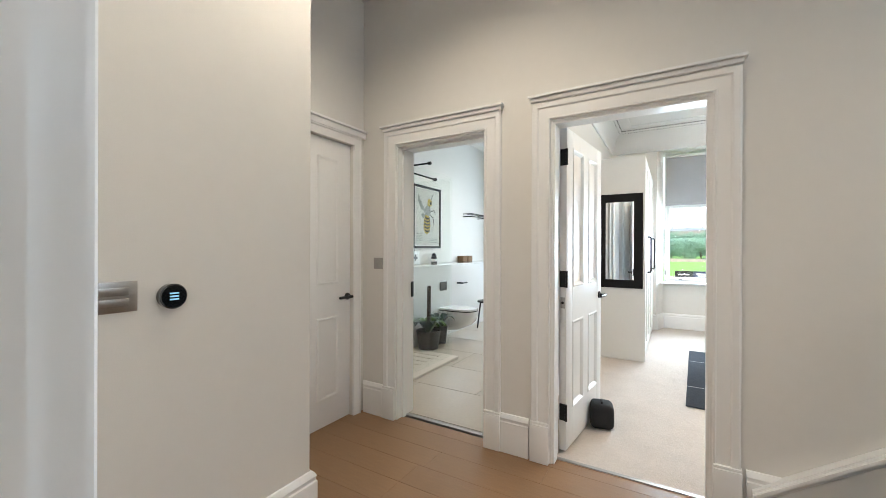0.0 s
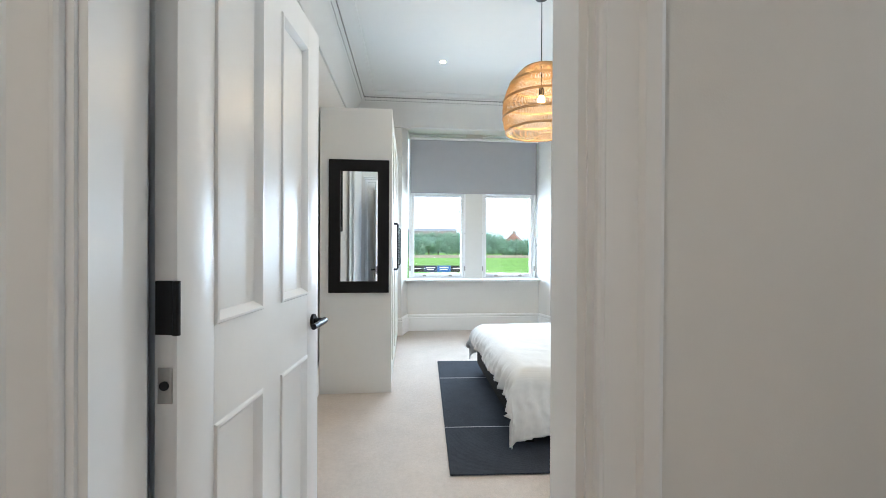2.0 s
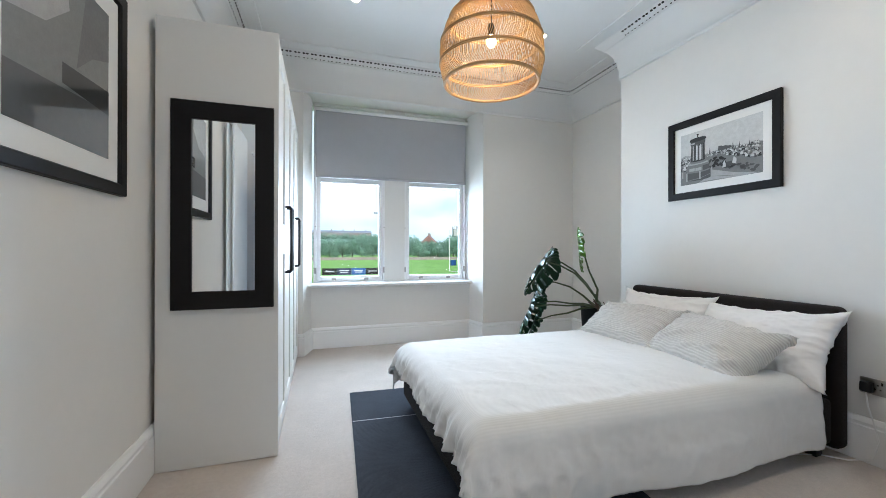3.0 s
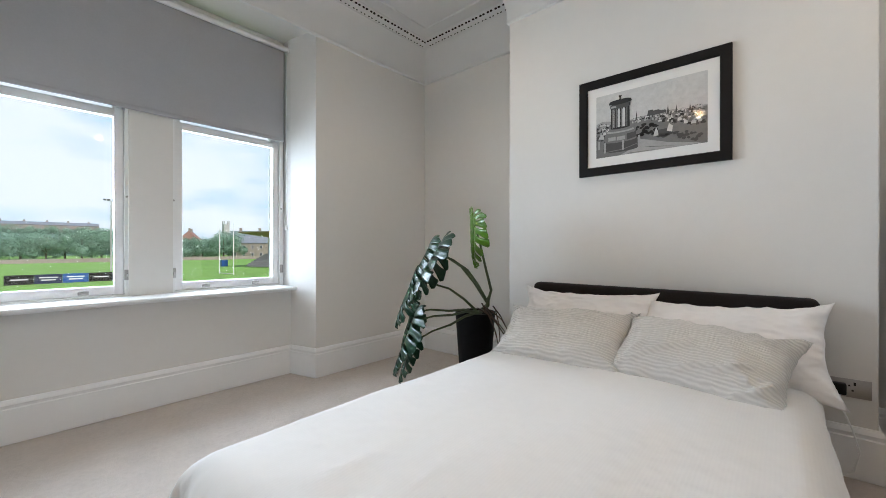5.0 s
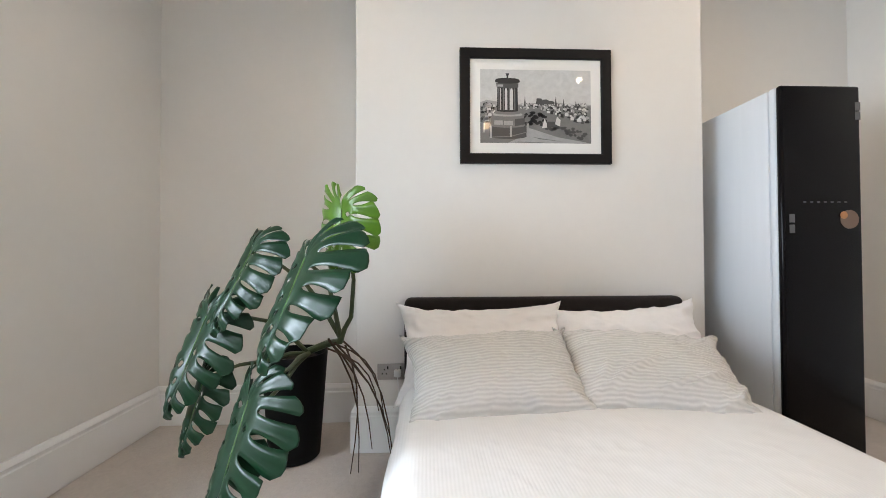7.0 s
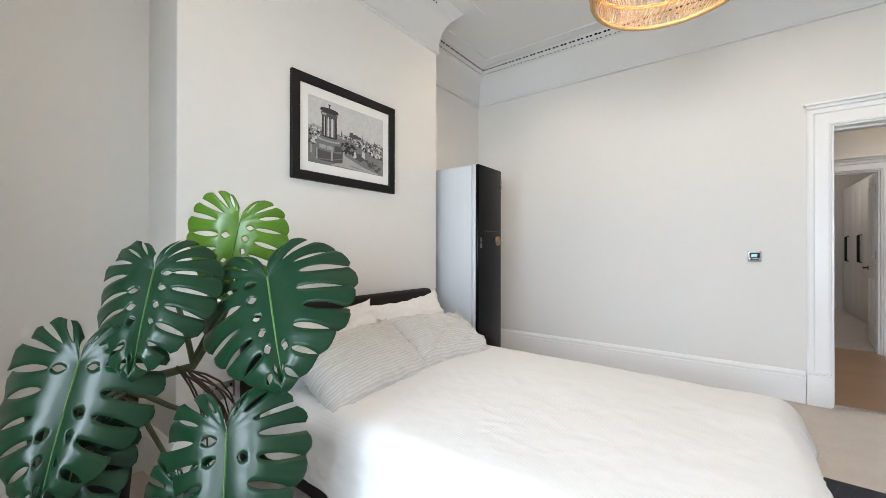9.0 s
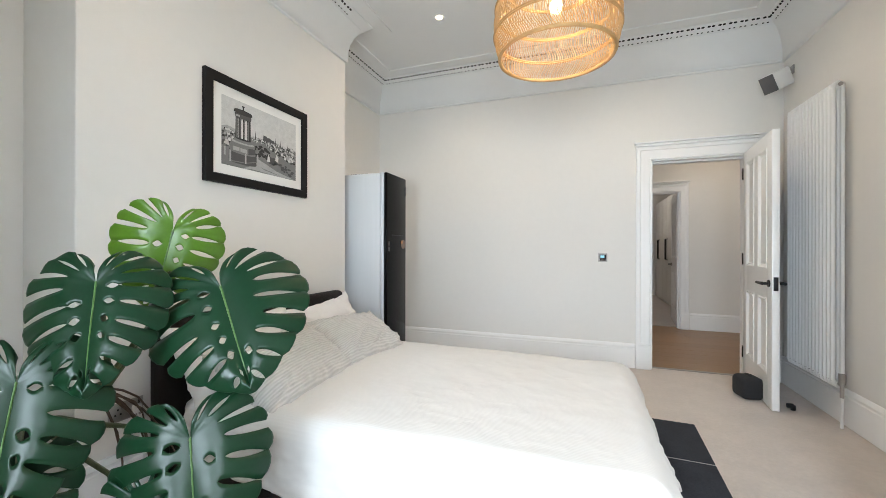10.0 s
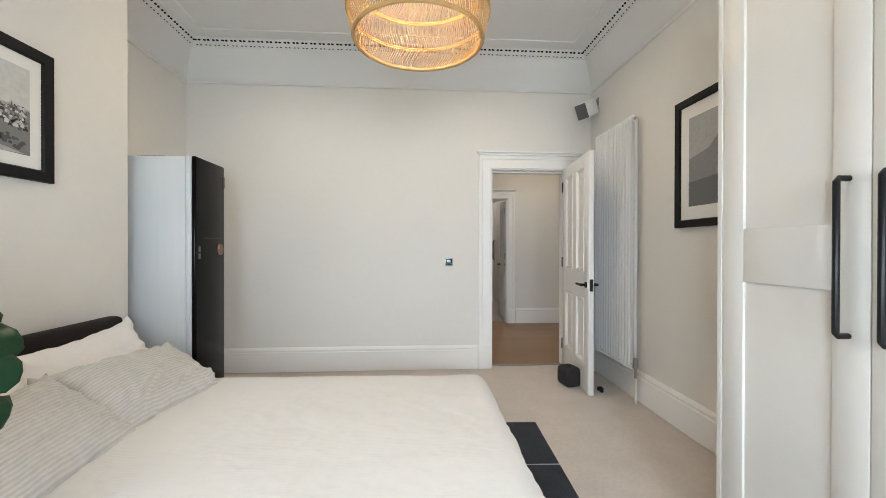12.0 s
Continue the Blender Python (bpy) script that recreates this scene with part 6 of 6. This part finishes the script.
def house(name, label, x, y, w, d, h, roof_h, rz, storeys, cols, roof_mat, chim=2):
    t = thing(name, label, "house", (x, y, -4.0), rz, group="houses beyond the field")
    bm = B()
    bx(bm, -w / 2, w / 2, 0, d, 0, h)
    part("wall", bm, M_STONE, t)
    bm = B()
    prism(bm, [(-0.4, h), (d + 0.4, h), (d / 2, h + roof_h)], -w / 2 - 0.3, w / 2 + 0.3, UPY)
    rf = part("roof", bm, roof_mat, t)
    for k in range(chim):
        cx = -w / 2 + w * (k + 0.5) / chim
        box_part("chimney", rf, M_STONE, cx - 0.7, cx + 0.7, d / 2 - 0.5, d / 2 + 0.5, h + roof_h - 1.0, h + roof_h + 1.6, 0)
    for s in range(storeys):
        for c in range(cols):
            cx, cz = -w / 2 + w * (c + 0.5) / cols, h * (s + 0.5) / storeys
            bm = B()
            bx(bm, cx - 0.65, cx + 0.65, -0.06, 0, cz - 0.95, cz + 0.95)
            wn = part("window", bm, M_POSTW, t)
            box_part("pane", wn, M_PANE, cx - 0.5, cx + 0.5, -0.10, -0.06, cz - 0.8, cz + 0.8, 0)
    return t


house("terraced_house", "long stone terrace with a slate roof", *bearing(24.6, 222), 36, 12, 7.6, 6.6, -23, 2, 9, M_ROOF, 4)
house("gabled_house", "stone house with a red tiled roof", *bearing(16.7, 262), 13, 10, 9.5, 5.2, 66, 3, 3, M_ROOFRED, 2)
hill = B()
for k in range(16):
    r, z = 150 * math.cos(k / 15 * math.pi / 2), 20 * math.sin(k / 15 * math.pi / 2) ** 1.5
    ring = [hill.verts.new((20 + r * math.cos(q * math.pi / 20), 520 + r * math.sin(q * math.pi / 20), z - 4.2)) for q in range(40)]
    if k:
        for q in range(40):
            hill.faces.new((last[q], last[(q + 1) % 40], ring[(q + 1) % 40], ring[q]))
    last = ring
hill.faces.new(last)
solid("ground_hill", hill, M_WOODLAND, "low wooded hill behind the field", "hill", "structure", smooth=60)
blk = house("long_stone_building", "long grey stone building on the hill", 20, 500, 84, 14, 11, 3.0, -3, 3, 14, M_ROOF, 6)
blk.location.z = 11.0
for k in range(34):
    a = -6 + 0.62 * k
    x, y = bearing(a, rn.uniform(440, 480))
    copy_thing(protos[k % 3], pose(x, y, 7.0 - 0.03 * (a - 2) ** 2 + rn.uniform(-1, 2), 0, 0, 57 * a))
tw = thing("church_tower", "distant square stone tower", "tower", (115, 329, -4.0))
bm = B()
bx(bm, -2.0, 2.0, -2.0, 2.0, 0, 23.6)
part("shaft", bm, M_CONC, tw)
for dx in (-1.7, 1.7):
    for dy in (-1.7, 1.7):
        box_part("pinnacle", tw, M_CONC, dx - 0.35, dx + 0.35, dy - 0.35, dy + 0.35, 23.6, 26.4, 0)

goal = thing("rugby_posts", "tall white rugby goal posts", "goal posts", (29.4, 86.6, -4.0), -84)
for x in (-2.8, 2.8):
    bm = B()
    tube(bm, [(x, 0, 0), (x, 0, 10.0)], [0.10, 0.06], 10)
    part("post", bm, M_POSTW, goal)
bm = B()
tube(bm, [(-2.8, 0, 0.12), (2.8, 0, 0.12)], 0.06, 8)
part("base_bar", bm, M_POSTW, goal)
mast = thing("floodlight_mast", "tall pale floodlight mast", "floodlight", (*bearing(8.1, 112), -4.0))
bm = B()
tube(bm, [(0, 0, 0), (0, 0, 15.6)], [0.20, 0.10], 10)
part("pole", bm, M_CONC, mast)
bm = B()
tube(bm, [(-1.1, 0, 15.4), (1.1, 0, 15.4)], 0.06, 8)
part("cross_arm", bm, M_CONC, mast)
for x in (-1.1, -0.45, 0.45, 1.1):
    box_part("lamp_head", mast, M_GREYPL, x - 0.22, x + 0.22, -0.35, 0.05, 15.5, 15.85, 0.03)
bm = B()
bx(bm, -0.8, 0.8, -0.6, 0.6, -4.0, -2.2, 0.05)
tagged(new("pitch_box", mesh_of(bm, M_BLUE)), "blue equipment box on the field", "box").matrix_basis = pose(41.3, 121.8, 0)
for k, mt in enumerate((M_DARKGAP, M_NAVY, M_BLUE, M_DARKGAP)):
    t = thing("pitch_banner", "low advertising board beside the pitch", "banner", (1.9 + k * 2.85, 83.6, -4.0), group="pitch boards")
    box_part("board", t, mt, -1.41, 1.41, 0, 0.08, 0.0, 1.35, 0)
    for z, w in (((0.62, 0.85),) if k in (0, 3) else ((0.45, 0.75), (0.80, 0.95))):
        box_part("text_bar", t, M_POSTW, -w, w, -0.012, 0, z, z + 0.16, 0)
stand = thing("grandstand", "small grandstand with a timber-lined cantilever roof", "grandstand", (48.9, 99.4, -4.0), -78)
for k in range(8):
    box_part("terrace_step", stand, M_CONC, -18, 18, 0.8 * k, 0.8 * k + 0.8, 0, 0.5 + 0.42 * k, 0)
bm = B()
prism(bm, [(-2.5, 9.6), (7.5, 8.6), (7.5, 8.3), (-2.5, 9.4)], -18, 18, UPY)
part("roof", bm, M_CONC, stand)
bm = B()
prism(bm, [(-2.4, 9.38), (7.4, 8.28), (7.4, 8.18), (-2.4, 9.28)], -17.8, 17.8, UPY)
part("roof_lining", bm, M_TIMB, stand, "timber roof lining")
bm = B()
bx(bm, -18, 18, 7.0, 7.4, 0, 8.2)
part("back_wall", bm, M_CONC, stand)

# ---- floor pieces, last ----
fl = thing("floor_hall", "warm oak plank floor", "floor", kind="structure")
bm = B()
bx(bm, -2.10, 3.60, 0.46, 2.87, -0.2, -0.016)
part("subfloor", bm, M_DARKGAP, fl)
me = None
rn = random.Random(2)
W, LEN = 0.19, 1.9
yy, row = 0.47, 0
bm = B()
bx(bm, 0, LEN - 0.0015, 0, W - 0.0012, -0.016, 0.0, 0.0008, 1)
plank_me = mesh_of(bm, M_OAK)
while yy < 2.84:
    xx = -2.10 - rn.uniform(0, 1.5)
    wsc = min(1.0, (2.86 - yy) / W)
    while xx < 3.6:
        a, b = max(xx, -2.10), min(xx + LEN, 3.6)
        if b - a > 0.05:
            ob = new("plank", plank_me)
            ob.parent = fl
            ob.matrix_basis = Matrix.LocRotScale((a, yy, 0), None, ((b - a) / LEN, wsc, 1))
        xx += LEN
    yy += W
bt = thing("floor_bathroom", "large beige porcelain floor tiles", "floor", kind="structure")
bm = B()
bx(bm, -3.10, -0.85, 2.885, 7.72, -0.2, -0.004)
part("grout_bed", bm, M_GROUT, bt)
bm = B()
bx(bm, 0, 1.196, 0, 0.596, -0.004, 0.0, 0.001, 1)
tile_me = mesh_of(bm, M_TILE)
for j in range(9):
    for i in range(-1, 2):
        xa = -3.10 + i * 1.2 + (0.6 if j % 2 else 0.0)
        a, b = max(xa, -3.10), min(xa + 1.2, -0.85)
        y0 = 2.94 + j * 0.6
        y1 = min(y0 + 0.6, 7.72)
        if b - a > 0.03 and y1 - y0 > 0.03:
            ob = new("tile", tile_me)
            ob.parent = bt
            ob.matrix_basis = Matrix.LocRotScale((a, y0, 0), None, ((b - a) / 1.2, (y1 - y0) / 0.6, 1))
